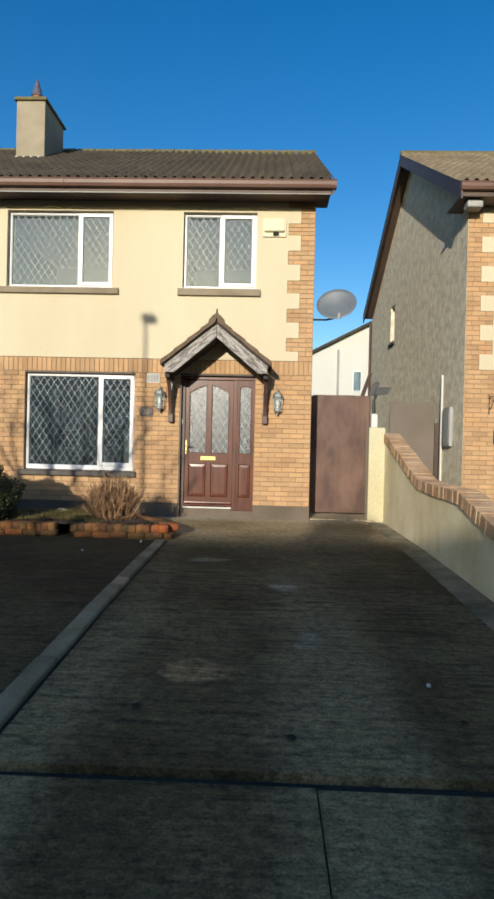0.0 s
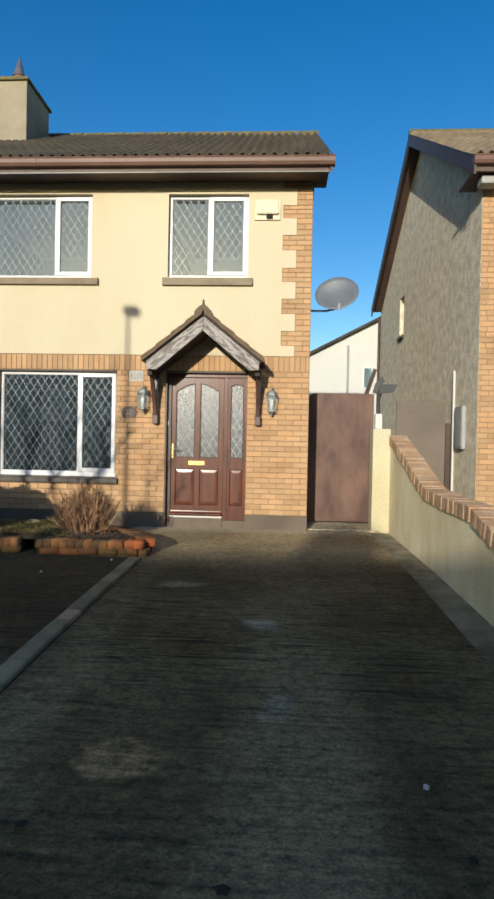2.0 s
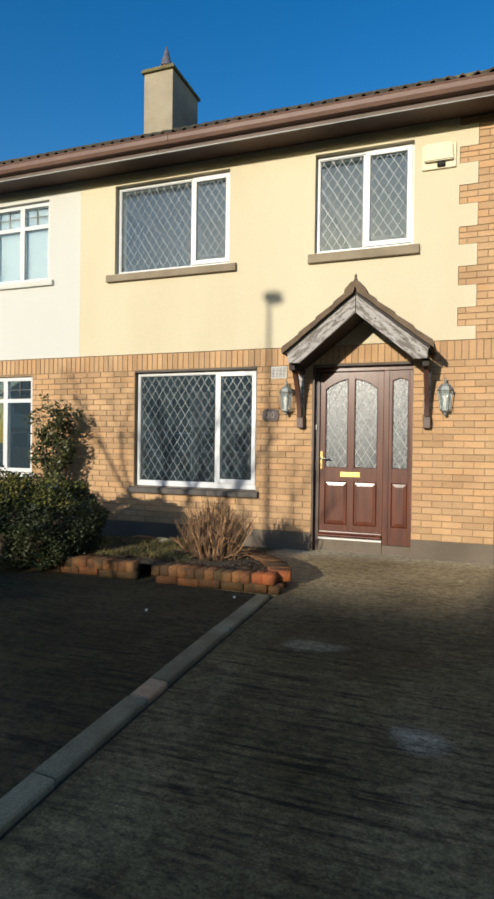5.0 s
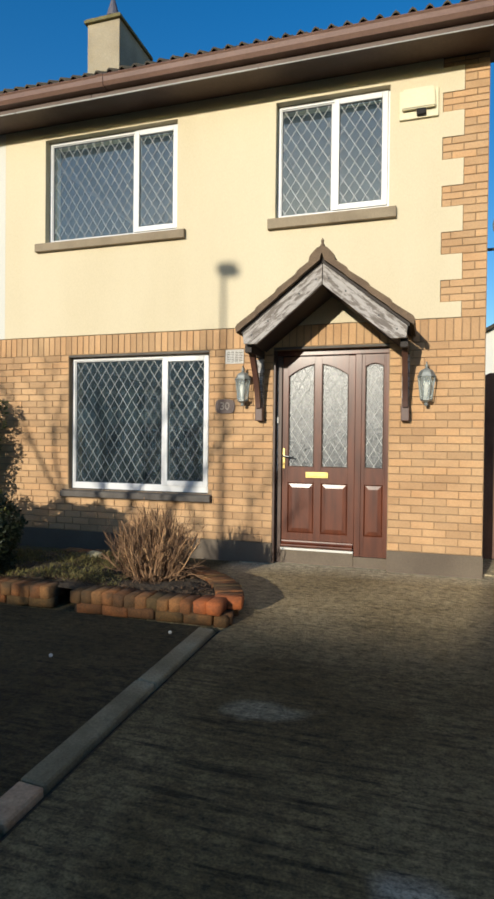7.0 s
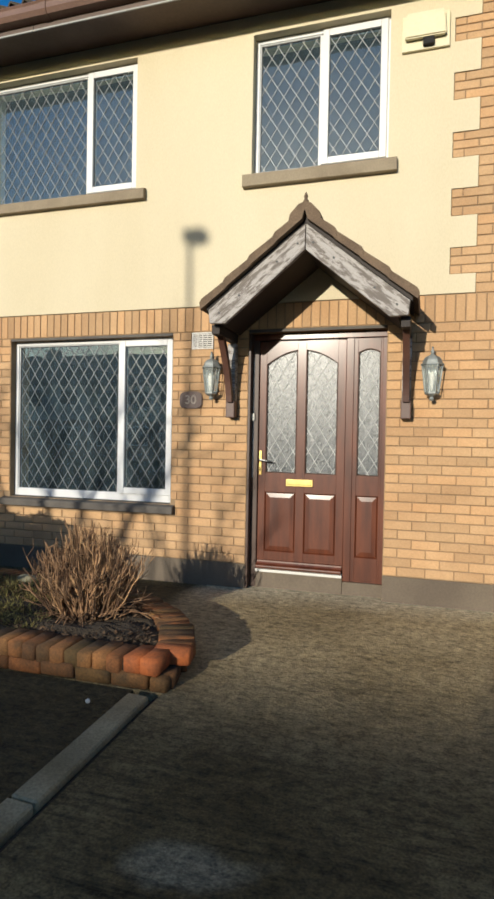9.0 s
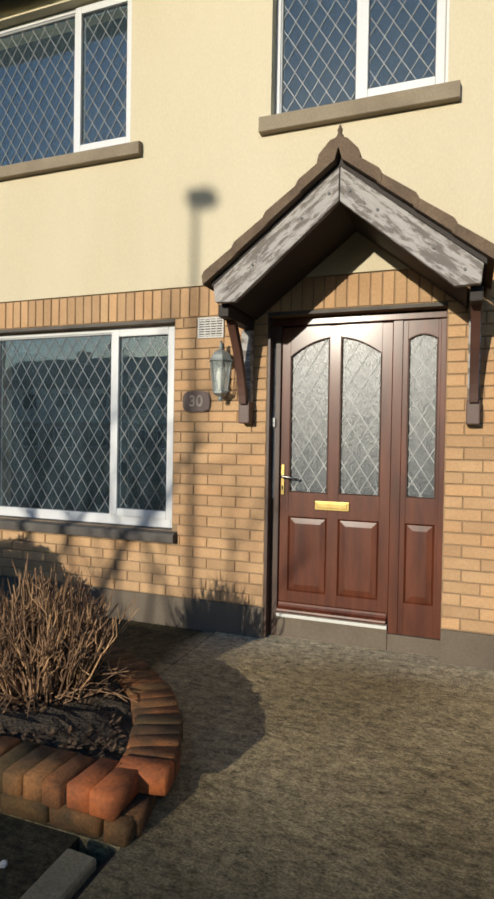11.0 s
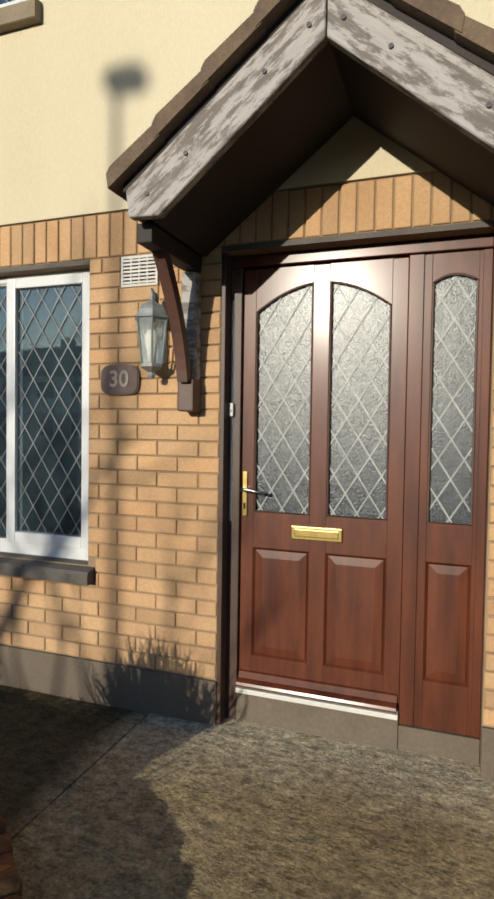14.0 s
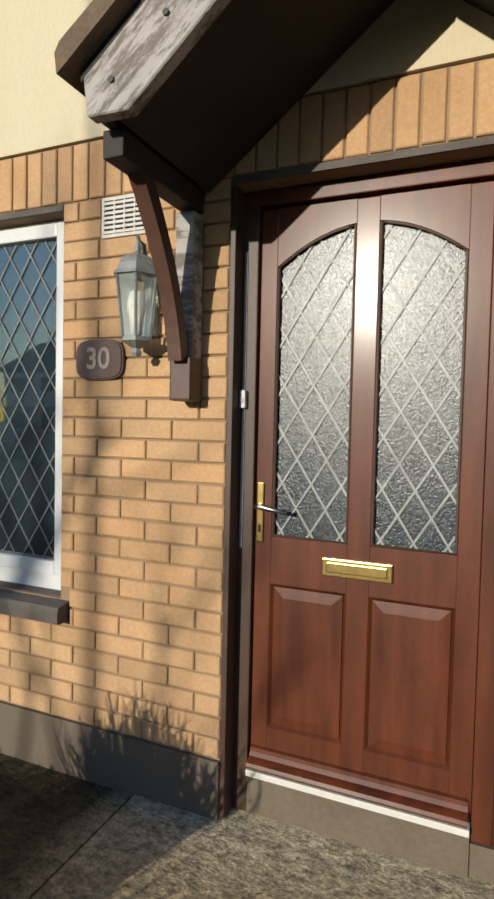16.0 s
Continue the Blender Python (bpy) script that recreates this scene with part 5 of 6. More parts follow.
part("downpipe", tube(bmesh.new(), [(3.58, 30.44, 0.3), (3.58, 30.44, 6.48)], 0.055, 8), M_METER, far)
fw = part("window", boxes((4.34, 4.82, 30.45, 30.498, 4.34, 5.42), bevel=0.01), M_UPVC, far)
part("pane", boxes((4.40, 4.76, 30.44, 30.449, 4.40, 5.36)), M_GLASS, fw)

# ---- planter ----
planter = structure("planter_bed", bmesh.new(), M_SOIL, "low raised bed edged in old red brick", "planter")
FRONT = [(-1.20, 7.262), (-2.46, 7.262)]
FRONT2 = [(-2.60, 7.268), (-5.4, 7.30)]
SIDE = [(-1.20, 7.39), (-1.235, 7.55), (-1.345, 7.80), (-1.51, 8.03), (-1.72, 8.22), (-1.99, 8.38), (-2.37, 8.51), (-2.8, 8.60), (-3.5, 8.66)]
bm = bmesh.new()
poly = [(-1.24, 7.32), (-1.28, 7.6), (-1.42, 7.85), (-1.58, 8.06), (-1.78, 8.24), (-2.03, 8.40), (-2.4, 8.55), (-2.9, 8.62), (-5.4, 8.7), (-5.4, 7.32)]
c = bm.verts.new((-2.6, 7.9, 0.44))
vs = [bm.verts.new((x, y, 0.375)) for x, y in poly]
for i in range(len(vs)):
    bm.faces.new((c, vs[i], vs[(i + 1) % len(vs)]))
bmesh.ops.recalc_face_normals(bm, faces=bm.faces)
bmesh.ops.subdivide_edges(bm, edges=list(bm.edges), cuts=7, use_grid_fill=True)
for v in bm.verts:
    v.co.z += 0.05 * noise.noise(v.co * 4.0) + 0.02 * noise.noise(v.co * 17.0)
bm.to_mesh(planter.data)
bm.free()



def worn_brick(name, sx, sy, sz, material, seed):
    """A hand-worn brick: a bevelled block with knocked corners and a slightly uneven face."""
    bm = bmesh.new()
    box(bm, -sx, sx, -sy, sy, -sz, sz)
    bmesh.ops.subdivide_edges(bm, edges=list(bm.edges), cuts=2, use_grid_fill=True)
    rw = random.Random(seed)
    for v in bm.verts:
        e = [abs(c) / h for c, h in zip(v.co, (sx, sy, sz))]
        hard = sum(q > 0.99 for q in e)
        pull = (0.0, 0.0, 0.0035, 0.007)[hard] + (rw.uniform(0, 0.004) if hard > 1 else 0)
        inset = 0.010
        co = [math.copysign(h - pull if q > 0.99 else h - inset, c) for c, h, q in zip(v.co, (sx, sy, sz), e)]
        v.co = Vector(co) + Vector((rw.uniform(-.0015, .0015), rw.uniform(-.0015, .0015), rw.uniform(-.0015, .0015)))
    return mesh_of(name, bm, material, True)


old_brick = [worn_brick("brick", 0.108, 0.05, 0.040, M_PLANTER, i) for i in range(4)]
half_brick = [worn_brick("half_brick", 0.05, 0.05, 0.042, M_PLANTER, 31)]
edge_brick = [worn_brick("edge_brick", 0.0465, 0.108, 0.048, M_PLANTER, 40 + i) for i in range(5)]
edge_red = [worn_brick("edge_brick_orange", 0.052, 0.107, 0.046, M_ORANGE, 50 + i) for i in range(3)]


def lay(me, x, y, z, turn, tilt=1.5):
    o = new("brick", me[rnd.randrange(len(me))])
    o.parent = planter
    o.matrix_basis = pose(x + rnd.uniform(-.006, .006), y + rnd.uniform(-.008, .008), z + rnd.uniform(-.005, .005), rnd.uniform(-tilt, tilt), rnd.uniform(-tilt, tilt), turn + rnd.uniform(-2.5, 2.5))


def path_at(path, s):
    for a, b in zip(path, path[1:]):
        l = math.dist(a, b)
        if s <= l:
            return a[0] + (b[0] - a[0]) * s / l, a[1] + (b[1] - a[1]) * s / l, math.degrees(math.atan2(b[1] - a[1], b[0] - a[0]))
        s -= l
    return None


for path, first in ((FRONT, 1), (FRONT2, 0), (SIDE, 0)):
    s, i = (0.0 if first else -0.02 if path is SIDE else 0.09), 0
    while (p := path_at(path, s)):
        lay(half_brick if (first and i == 0) else old_brick, p[0], p[1], 0.288, p[2], 2.5)
        s, i = s + (0.165 if (first and i == 0) else 0.222), i + 1
    s, i = 0.05, 0
    while (p := path_at(path, s)):
        red = (first and i < 2) or (path is SIDE and i < 1)
        y_in = 0.055 if path is not SIDE else 0.0
        lay(edge_red if red else edge_brick, p[0], p[1] + y_in, 0.364 if not red else 0.370, p[2], 2.2)
        s, i = s + (0.105 if red else 0.091), i + 1

bedding = bmesh.new()
for path in (FRONT, FRONT2, SIDE):
    for p, q in zip(path, path[1:]):
        d = (Vector(q) - Vector(p)).normalized() * (0.01 if path is SIDE else -0.07)
        n = Vector((-d.y, d.x)).normalized() * 0.035
        pts = [Vector(p) - d - n, Vector(q) + d - n, Vector(q) + d + n, Vector(p) - d + n]
        lo, hi = [bedding.verts.new((c.x, c.y + 0.01, 0.2)) for c in pts], [bedding.verts.new((c.x, c.y + 0.01, 0.385)) for c in pts]
        bedding.faces.new(hi)
        for i in range(4):
            bedding.faces.new((lo[i], lo[(i + 1) % 4], hi[(i + 1) % 4], hi[i]))
bmesh.ops.recalc_face_normals(bedding, faces=bedding.faces)
part("bedding", bedding, M_SOIL, planter, "dark earthy mortar between the bricks")

# dead grass and litter on the bed
rg = random.Random(3)


def scatter(name, label, material, count, x0, x1, length, width, flat):
    bm = bmesh.new()
    for i in range(count):
        x, y = rg.uniform(x0, x1), rg.uniform(7.42, 8.5)
        if x > -1.36 - max(0, (y - 7.5)) * 0.66:
            continue
        z = 0.385 + 0.035 * noise.noise((x * 3, y * 3, 0)) + 0.04 * max(0.0, 1 - abs(x + 2.6) / 1.2)
        a, l, t = rg.uniform(0, 6.28), length * rg.uniform(0.4, 1.2), rg.uniform(0.0, flat)
        d = Vector((math.cos(a) * math.cos(t), math.sin(a) * math.cos(t), math.sin(t))) * l
        n = Vector((-math.sin(a), math.cos(a), rg.uniform(-.5, .5))) * width * rg.uniform(0.5, 1.2)
        p = Vector((x, y, z))
        bm.faces.new([bm.verts.new(q) for q in (p - n * 0.4, p + d * 0.5 - n, p + d, p + d * 0.5 + n)])
    return tagged(part(name, bm, material), label, "litter", kind="stuff")


scatter("leaf_litter", "brown fallen leaves and twigs on the bed", M_LEAF_LITTER, 5200, -3.4, -1.3, 0.045, 0.010, 0.5)
scatter("bed_grass", "short dead grass and moss on the bed", M_LITTER, 9000, -4.4, -2.15, 0.075, 0.004, 1.1)

# dry shrub of bare stalks
BX, BY = -2.05, 7.90
shrub = thing("dry_shrub", "cut-back dry shrub of bare brown stalks in the bed", "shrub", at=(BX, BY, 0.34))
for i in range(290):
    bm = bmesh.new()
    a, f = rg.uniform(0, 6.28), math.sqrt(rg.random())
    p = Vector((BX + 0.23 * f * math.cos(a), BY + 0.17 * f * math.sin(a), 0.34))
    reach = Vector((0.23 * f * math.cos(a), 0.17 * f * math.sin(a), 0)) * rg.uniform(0.2, 1.05) + Vector((rg.uniform(-.07, .07), rg.uniform(-.05, .05), 0))
    h = rg.uniform(0.30, 0.66) * (1.0 - 0.28 * f * f)
    w = rg.choice((0.003, 0.0038, 0.005, 0.0065, 0.008))
    pts, n = [p], 6
    wander = Vector((0, 0, 0))
    for k in range(1, n + 1):
        u = k / n
        wander += Vector((rg.uniform(-.016, .016), rg.uniform(-.016, .016), 0))
        pts.append(p + reach * u ** 1.3 + wander + Vector((0, 0, h * u)))
    tube(bm, pts, [w * (1 - 0.055 * k) for k in range(n + 1)], 5)
    for j in range(rg.randint(2, 5)):
        q = pts[rg.randint(2, n - 1)].lerp(pts[n], rg.random() * 0.6)
        b, up = rg.uniform(0, 6.28), rg.uniform(0.03, 0.16)
        side = rg.uniform(0.02, 0.075)
        e = q + Vector((math.cos(b) * side, math.sin(b) * side, up * 0.45))
        g = e + Vector((math.cos(b) * side * 0.3 + rg.uniform(-.02, .02), rg.uniform(-.02, .02), up * 0.6))
        tube(bm, [q, e, g], [w * 0.62, w * 0.5, w * 0.28], 4)
        if rg.random() < 0.5:
            tube(bm, [e, e + Vector((rg.uniform(-.05, .05), rg.uniform(-.05, .05), rg.uniform(0.01, 0.07)))], [w * 0.42, w * 0.22], 4)
    part("stalk", bm, M_STALK, shrub)
bm = bmesh.new()
for i in range(90):
    a = rg.uniform(0, 6.28)
    p0 = Vector((BX + 0.26 * math.cos(a) * rg.random(), BY + 0.2 * math.sin(a), 0.40))
    tube(bm, [p0, p0 + Vector((math.cos(a) * 0.10, math.sin(a) * 0.08, 0.05)), p0 + Vector((math.cos(a) * rg.uniform(.14, .34), math.sin(a) * 0.16, rg.uniform(-0.02, 0.2)))], [0.005, 0.004, 0.002], 4)
tagged(part("fallen_twigs", bm, M_STALK, shrub, "thin fallen twigs round the stalks"), kind="stuff")

stone = bmesh.new()
bmesh.ops.create_icosphere(stone, subdivisions=3, radius=0.075)
for v in stone.verts:
    v.co = Vector((v.co.x * 1.5, v.co.y, v.co.z * 0.75)) * (1 + 0.35 * noise.noise(v.co * 9))
bmesh.ops.translate(stone, vec=(-2.95, 8.42, 0.41), verts=stone.verts)
tagged(part("garden_stone", stone, M_STONE), "mossy pale stone lying in the bed", "stone")


def foliage(bm, centre, size, count, leaf, rng, top=None):
    """Small folded leaves through an uneven rounded volume, most of them near its skin."""
    for i in range(count):
        while True:
            u = Vector((rng.uniform(-1, 1), rng.uniform(-1, 1), rng.uniform(-1, 1)))
            l = u.length
            if 0.1 < l <= 1:
                break
        u = u / l * (l ** 0.35)
        p = Vector((centre[0] + u.x * size[0], centre[1] + u.y * size[1], centre[2] + u.z * size[2]))
        p += Vector((noise.noise(p * 3.1), noise.noise(p * 3.1 + Vector((9, 0, 0))), noise.noise(p * 3.1 + Vector((0, 9, 0))))) * 0.16
        if p.z < 0.3:
            continue
        a, t = rng.uniform(0, 6.28), rng.uniform(-0.6, 1.0)
        d = Vector((math.cos(a) * math.cos(t), math.sin(a) * math.cos(t), math.sin(t)))
        n = d.cross(Vector((rng.uniform(-1, 1), rng.uniform(-1, 1), 1))).normalized()
        l2, w2 = leaf * rng.uniform(0.7, 1.3), leaf * 0.34
        up = d.cross(n) * w2 * 0.5
        # Most leaves near the top go to the mesh coloured as sunlit.
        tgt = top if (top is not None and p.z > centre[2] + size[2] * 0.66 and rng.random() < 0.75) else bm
        q = [p, p + d * l2 * 0.5 + n * w2 + up, p + d * l2, p + d * l2 * 0.5 - n * w2 + up]
        vv = [tgt.verts.new(c2) for c2 in q]
        tgt.faces.new((vv[0], vv[1], vv[2]))
        tgt.faces.new((vv[0], vv[2], vv[3]))


hedge = thing("hedge", "dense clipped dark green hedge, its top leaves coloured as sunlit", "hedge", at=(-4.4, 7.6, 0.25))
hb2, tips = bmesh.new(), bmesh.new()
HEDGE = ((-3.70, 7.42, 0.64, 0.52, 0.52, 0.44), (-3.95, 7.70, 0.74, 0.5, 0.6, 0.48), (-4.4, 7.5, 0.75, 0.62, 0.72, 0.50), (-4.05, 7.30, 0.62, 0.62, 0.46, 0.50), (-5.1, 7.5, 0.72, 0.65, 0.75, 0.49), (-5.9, 7.5, 0.72, 0.65, 0.75, 0.49))
for cxh, cyh, czh, sxh, syh, szh in HEDGE:
    foliage(hb2, (cxh, cyh, czh), (sxh, syh, szh), 10500, 0.040, rg, tips)
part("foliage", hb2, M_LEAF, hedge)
# Dark blobs added inside the leaves to block light and deepen the hedge.
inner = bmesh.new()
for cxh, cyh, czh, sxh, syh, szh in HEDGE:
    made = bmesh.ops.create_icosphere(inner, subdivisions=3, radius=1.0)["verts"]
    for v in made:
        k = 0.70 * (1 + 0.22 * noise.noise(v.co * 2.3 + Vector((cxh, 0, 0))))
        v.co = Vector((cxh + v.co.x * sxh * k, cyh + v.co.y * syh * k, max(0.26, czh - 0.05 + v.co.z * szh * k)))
part("dark_core", inner, M_SOIL, hedge, "added dark core that blocks light inside the hedge")
part("foliage_tip", tips, M_LIT_LEAF, hedge, "yellow-green top leaves, coloured as sunlit")
core = bmesh.new()
for k in range(9):
    x = -6.1 + k * 0.3
    for j in range(3):
        tube(core, [(x, 7.55, 0.25), (x + rg.uniform(-.2, .2), 7.55 + rg.uniform(-.25, .25), 0.9)], [0.02, 0.006], 5)
part("stem", core, M_BARK, hedge)

shrub = thing("evergreen_shrub", "upright glossy evergreen shrub rising behind the hedge", "shrub", at=(-5.0, 9.08, 0.25))
sb, st2 = bmesh.new(), bmesh.new()
for i in range(15):
    a = rg.uniform(0, 6.28)
    tip = Vector((-5.0 + 0.34 * math.cos(a) * rg.random(), 9.08 + 0.2 * math.sin(a), rg.uniform(1.5, 2.13)))
    basep = Vector((-5.0, 9.08, 0.28))
    mid = basep.lerp(tip, 0.55) + Vector((rg.uniform(-.08, .08), rg.uniform(-.08, .08), 0))
    tube(st2, [basep, mid, tip], [0.012, 0.008, 0.003], 5)
    for j in range(4):
        foliage(sb, tuple(mid.lerp(tip, 0.1 + 0.3 * j)), (0.09, 0.09, 0.09), 42, 0.06, rg)
part("foliage", sb, M_SHRUB, shrub)
part("stem", st2, M_BARK, shrub)

# ---- small litter on the drive ----
for x, y, r in ((0.14, 2.66, 0.03), (-0.62, 2.9, 0.028), (0.98, 2.85, 0.022), (-1.75, 4.1, 0.02)):
    bm = bmesh.new()
    q = [bm.verts.new((x + r * math.cos(a) * (1 + 0.4 * math.sin(3 * a)), y + r * 0.8 * math.sin(a), ground_z(y) + 0.004 + 0.012 * abs(math.cos(2 * a)))) for a in (2 * math.pi * i / 9 for i in range(9))]
    cc = bm.verts.new((x, y, ground_z(y) + 0.006))
    for i in range(9):
        bm.faces.new((cc, q[i], q[(i + 1) % 9]))
    tagged(part("dead_leaf", bm, M_SOIL), "curled dark dead leaf on the concrete", "leaf", "dead leaves on the drive")
for x, y in ((0.92, 3.25), (-2.0, 6.4), (-1.48, 7.0)):
    bm = bmesh.new()
    bmesh.ops.create_icosphere(bm, subdivisions=1, radius=0.014)
    bmesh.ops.translate(bm, vec=(x, y, ground_z(y) + 0.006), verts=bm.verts)
    tagged(part("pebble", bm, M_WHITE_PLASTIC), "small white pebble on the concrete", "pebble", "pebbles on the drive")

# ---- street behind the walker ----
LX, LZ = -4.44, 6.22
lamp = thing("street_lamp", "tall grey street lamp post beside the street", "street lamp", at=(LX, -2.6, 0))
part("post", tube(bmesh.new(), [(LX, -2.6, 0), (LX, -2.6, 1.3), (LX, -2.6, 1.4), (LX, -2.6, LZ - 0.04)], [0.075, 0.07, 0.040, 0.021], 12), M_METER, lamp, "", True)
part("lamp_head", boxes((LX - 0.05, LX + 0.17, -2.72, -2.40, LZ - 0.055, LZ + 0.055), bevel=0.04), M_METER, lamp)


def opposite(x0, x1, ry, rz, mat_up, stack_x=None, stack_top=0.5, group="houses across the street"):
    h = thing("house", "two-storey house across the street with brick base and tiled roof", "house", group, at=((x0 + x1) / 2, ry, 0))
    bm = bmesh.new()
    prism(bm, [(ry - 4, 0), (ry + 4, 0), (ry + 4, rz - 2.4), (ry, rz - 0.2), (ry - 4, rz - 2.4)], "x", x0, x1)
    part("wall", bm, mat_up, h)
    part("brick_base", boxes((x0 - .01, x1 + .01, ry + 4.0, ry + 4.06, 0, 2.7)), M_FAR_RED, h)
    bm = bmesh.new()
    prism(bm, [(ry - 4.5, rz - 2.7), (ry, rz - 0.12), (ry + 4.5, rz - 2.7), (ry + 4.5, rz - 2.55), (ry, rz), (ry - 4.5, rz - 2.55)], "x", x0 - 0.2, x1 + 0.2)
    part("roof", bm, M_ROOFS, h, "dark tiled roof")
    n = max(1, int((x1 - x0) / 2.4))
    for i in range(n):
        cx = x0 + (i + 0.5) * (x1 - x0) / n
        for z0, z1 in ((0.95, 2.3), (3.6, 4.8)):
            w = part("window", boxes((cx - 0.75, cx + 0.75, ry + 4.061, ry + 4.10, z0, z1)), M_UPVC, h)
            part("pane", boxes((cx - 0.67, cx + 0.67, ry + 4.101, ry + 4.11, z0 + 0.08, z1 - 0.08)), M_DARK, w)
    if stack_x is not None:
        part("chimney_stack", boxes((stack_x - 0.40, stack_x + 0.40, ry - 0.4, ry + 0.4, rz - 0.6, rz + stack_top)), M_CEMENT, h)
        part("chimney_pot", lathe(bmesh.new(), (stack_x - 0.06, ry, rz + stack_top), [(0.15, 0), (0.13, 0.05), (0.12, 0.22)], 12), M_TERRACOTTA, h)
    return h


OY, OZ = -25.0, 7.774
opposite(-34, -22.5, OY, OZ, M_WHITE_RENDER, -28)
opposite(-22.1, -12.5, OY, OZ, M_RENDER, -17)
opposite(-12.1, -5.81, OY, OZ, M_WHITE_RENDER, -5.68, 0.44)
opposite(-5.38, 11.9, OY, OZ, M_RENDER, 6)
opposite(12.4, 24, OY, OZ, M_WHITE_RENDER, 18)


def bare_tree(x, y, height, rng, spread=0.9):
    t = thing("bare_tree", "leafless winter street tree with fine branches", "tree", "street trees", at=(x, y, 0))
    bm = bmesh.new()

    def grow(p, way, length, r, depth):
        q = p + way * length
        mid = p.lerp(q, 0.5) + Vector((rng.uniform(-1, 1), rng.uniform(-1, 1), 0)) * length * 0.06
        tube(bm, [p, mid, q], [r, r * 0.85, r * 0.68], 6 if depth > 2 else 4)
        if depth == 0:
            return
        for i in range(rng.randint(2, 3)):
            a = rng.uniform(0, 6.28)
            side = Vector((math.cos(a), math.sin(a), 0.1)) * spread * rng.uniform(0.35, 0.8)
            grow(p.lerp(q, rng.uniform(0.75, 1.0)), (way + side).normalized(), length * rng.uniform(0.62, 0.8), r * 0.6, depth - 1)
    grow(Vector((x, y, 0)), Vector((0.02, 0, 1)), height * 0.3, height * 0.013, 5)
    part("trunk_and_limbs", bm, M_BARK, t)
    return t


tr = random.Random(21)
bare_tree(-5.6, -0.9, 6.35, tr)
bare_tree(-4.3, -1.2, 4.8, tr, 0.7)
bare_tree(-9.5, -1.5, 5.0, tr)
bare_tree(9.0, -9.0, 5.0, tr)

# ---- brickwork and roof tiles, piece by piece ----
brick_meshes = {}


def brick_bm(bm, l, h, m=None):
    """A brick face-on: front at y 0, chamfered edges, going 3 cm into the wall."""
    c = 0.004
    rings2 = [[(-l / 2, 0.03, -h / 2), (l / 2, 0.03, -h / 2), (l / 2, 0.03, h / 2), (-l / 2, 0.03, h / 2)], [(-l / 2, c, -h / 2), (l / 2, c, -h / 2), (l / 2, c, h / 2), (-l / 2, c, h / 2)], [(-l / 2 + c, 0, -h / 2 + c), (l / 2 - c, 0, -h / 2 + c), (l / 2 - c, 0, h / 2 - c), (-l / 2 + c, 0, h / 2 - c)]]
    vs2 = [[bm.verts.new(m @ Vector(p) if m else p) for p in r] for r in rings2]
    for a, b in zip(vs2, vs2[1:]):
        for i in range(4):
            bm.faces.new((a[i], a[(i + 1) % 4], b[(i + 1) % 4], b[i]))
    bm.faces.new(vs2[-1])


def brick_mesh(l, h):
    key = (round(l, 2), round(h, 3))
    if key not in brick_meshes:
        bm = bmesh.new()
        brick_bm(bm, key[0], key[1])
        brick_meshes[key] = mesh_of("brick", bm, M_BRICK)
    return brick_meshes[key]


def courses(x0, x1, z0, z1, gaps, pitch_z, shift):
    """Stretcher-bond bricks (x centre, z centre, length, height) round openings."""
    n = int(round((z1 - z0) / pitch_z))
    p = (z1 - z0) / n
    for i in range(n):
        zc = z0 + (i + 0.5) * p
        free = [(x0, x1)]
        for g in gaps:
            if g[2] - 0.02 < zc < g[3] + 0.02:
                free = [s for a, b in free for s in ((a, min(b, g[0])), (max(a, g[1]), b)) if s[1] - s[0] > 0.02]
        for a, b in free:
            x = b - ((0.225 if (i + shift) % 2 else 0.1125))
            hi = b
            while hi > a + 0.015:
                lo = max(x, a)
                if hi - lo > 0.02:
                    yield (hi + lo) / 2, zc, hi - lo - 0.008, p - 0.009
                hi, x = lo, lo - 0.225


def lay_bricks(wall, items, near_from, y=WALL, name="bricks", material=M_BRICKS):
    rest = bmesh.new()
    rb = random.Random(8)
    for x, z, l, h in items:
        m = pose(x, y + rb.uniform(-.0012, .0018), z + rb.uniform(-.001, .001), rb.uniform(-.4, .4), rb.uniform(-.25, .25), rb.uniform(-.4, .4))
        if near_from is not None and x > near_from:
            o = new("brick", brick_mesh(l, h))
            o.parent = wall
            o.matrix_basis = m
        else:
            brick_bm(rest, l, h, m)
    if rest.verts:
        tagged(part(name, rest, material, wall, "buff facing bricks"), kind="stuff")


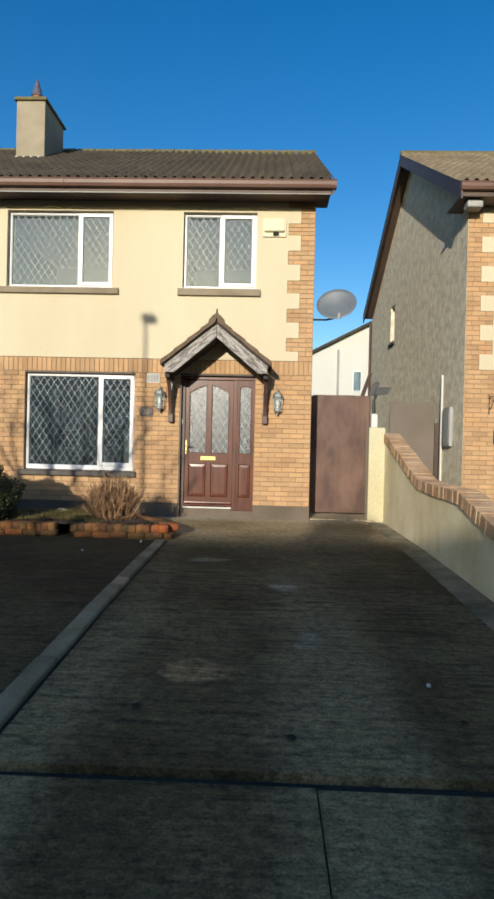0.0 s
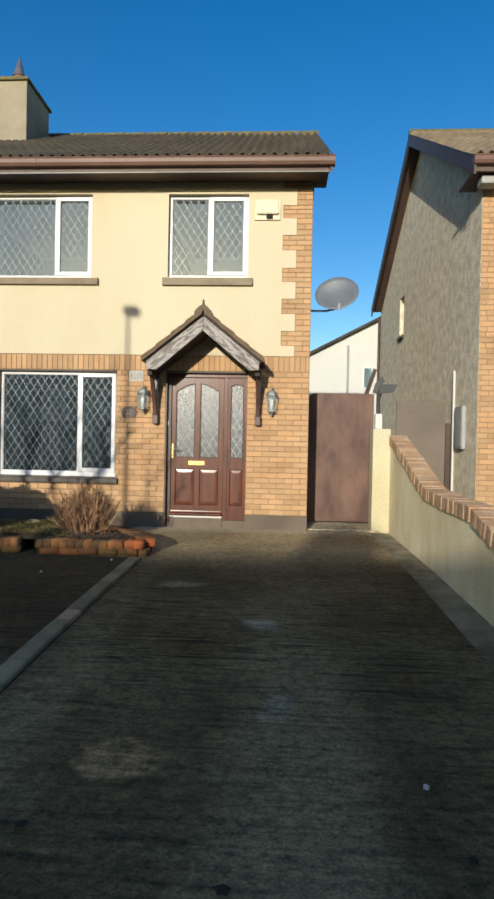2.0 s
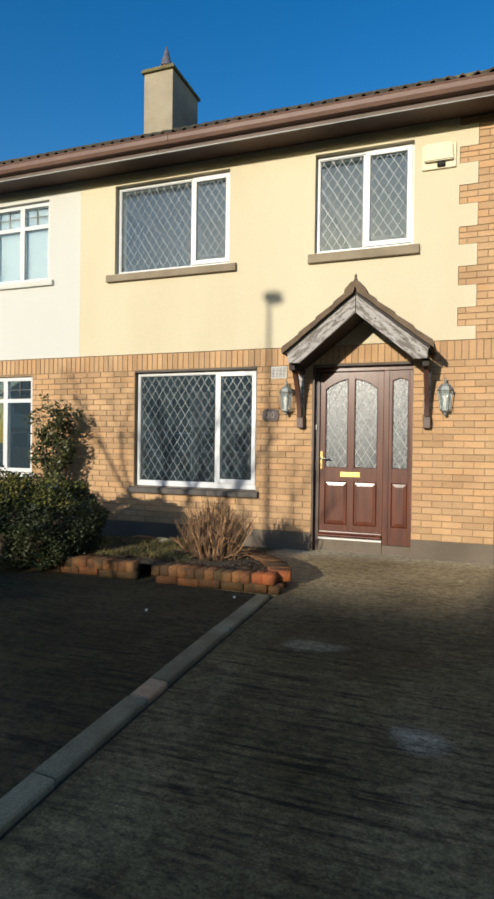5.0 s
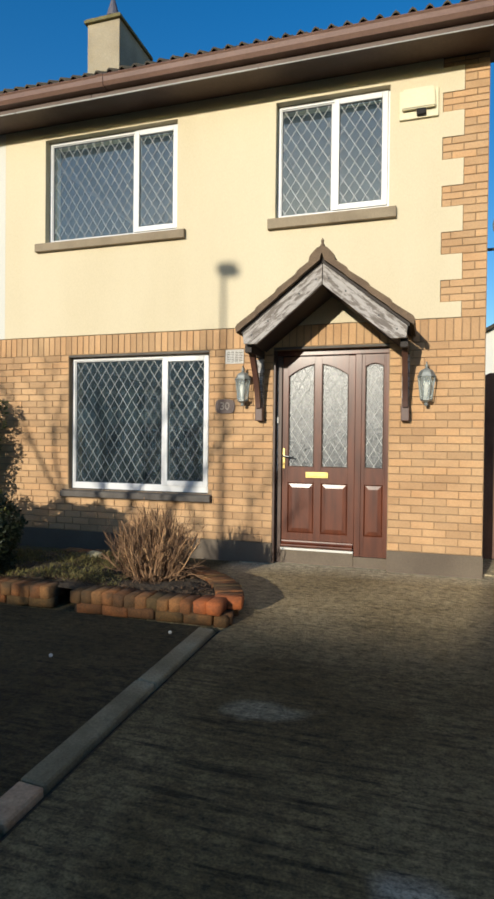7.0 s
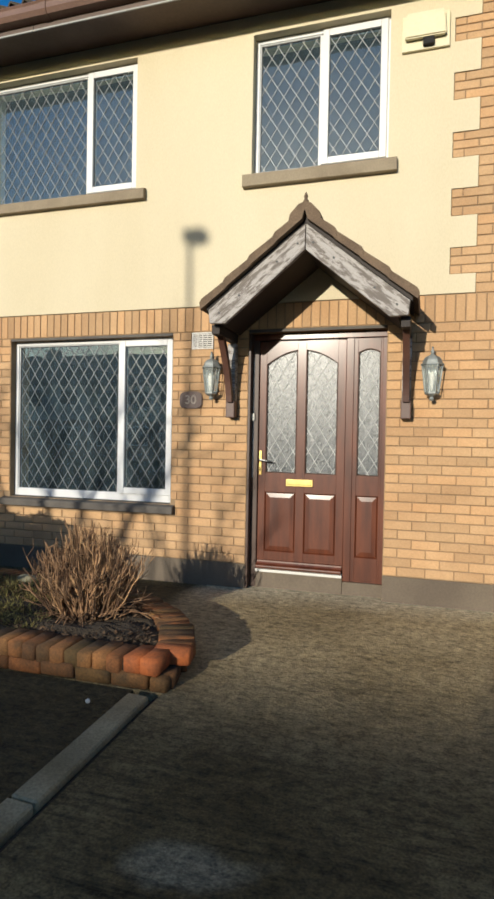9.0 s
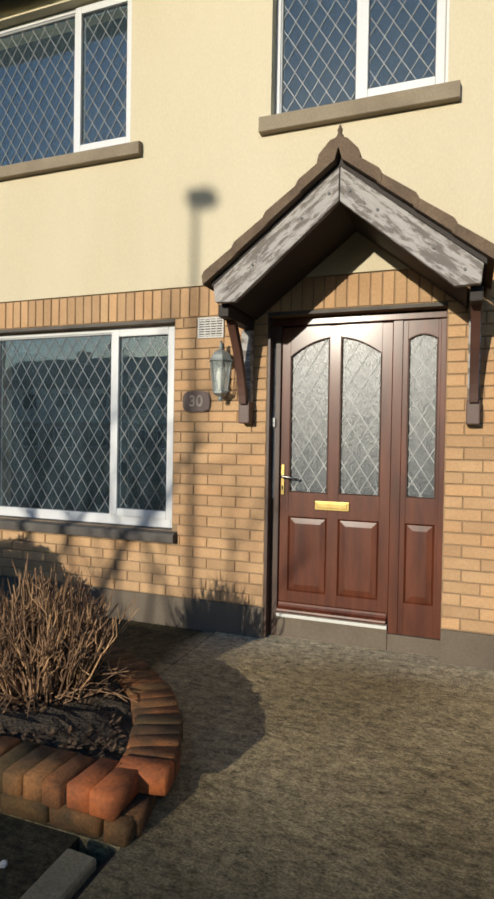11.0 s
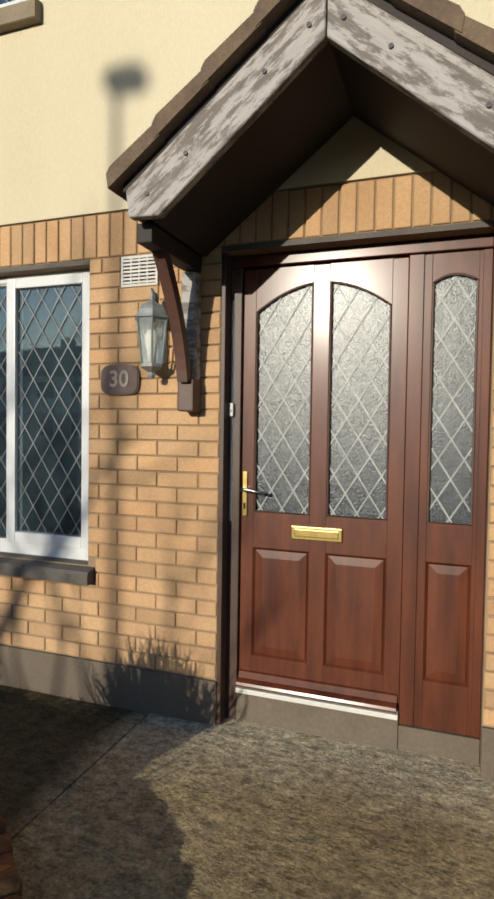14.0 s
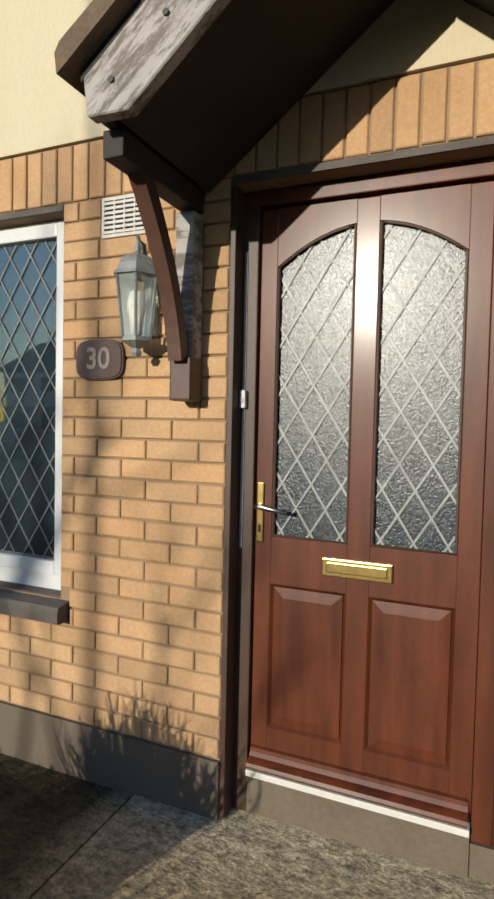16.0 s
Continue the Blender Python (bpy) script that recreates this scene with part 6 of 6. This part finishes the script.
sill_gap = (-4.02, -2.11, 0.885, 0.967)
n_sill = (-7.6, -5.62, 1.02, 1.10)
items = list(courses(X_LEFT, X_RIGHT, PLINTH, BAND0, [OPEN_LOW, sill_gap, OPEN_NLOW, n_sill, (-1.41, -0.206, 0.0, 2.6), (-1.962, -1.746, 2.42, 2.56)], 0.0776, 0))
items += [(x, (BAND0 + BAND1) / 2, 0.0685, BAND1 - BAND0 - 0.010) for x in (0.601 - 0.0785 * i for i in range(141))]
items.append((0.669, (BAND0 + BAND1) / 2, 0.050, BAND1 - BAND0 - 0.010))
for z0, z1 in ((BAND1, BRICK_BLOCKS[0][0]), *((a[1], b[0]) for a, b in zip(BRICK_BLOCKS, BRICK_BLOCKS[1:])), (BRICK_BLOCKS[-1][1], 5.24)):
    items += list(courses(0.472, X_RIGHT, z0, z1, [], 0.075, 1))
for z0, z1 in BRICK_BLOCKS:
    items += list(courses(0.273, X_RIGHT, z0, z1, [], 0.075, 0))
items += list(courses(0.273, X_RIGHT, 5.243, WALL_TOP, [], 0.04, 0))
lay_bricks(wall_low, items, -2.35)
nitems = list(courses(NX + 0.002, 9.9, 0.3, 2.72, [], 0.0752, 0))
for i in range(11):
    nitems += list(courses(NX + 0.002, NX + (0.225 if i % 2 == 0 else 0.43), nzs[i], min(nzs[i + 1], 5.25), [], 0.075, 0))
lay_bricks(house_r, nitems, None, name="brickwork")
roof_of(X_LEFT - 0.2, 0.955, "roof", "weathered dark concrete tile roof with moss along the ridge", parts_from=-4.9)
ridge = bmesh.new()
for i in range(25):
    a = 0.955 - i * 0.455
    tube(ridge, [(a, RIDGE_Y, RIDGE_Z - 0.04), (a - 0.44, RIDGE_Y, RIDGE_Z - 0.045)], [0.105, 0.10], 10)
structure("ridge_tiles", ridge, M_MOSS, "mossy half-round ridge tiles", "ridge")
for a, b in ((EAVE_Y + 0.02, RIDGE_Y), (17.6, RIDGE_Y)):
    bm = bmesh.new()
    prism(bm, [(a, EAVE_Z - 0.22), (b, RIDGE_Z - 0.24), (b, RIDGE_Z - 0.04), (a, EAVE_Z - 0.055)], "x", 0.905, 0.94)
    structure("verge_board", bm, M_VERGE_BLUE, "dark painted verge board along the gable", "trim")
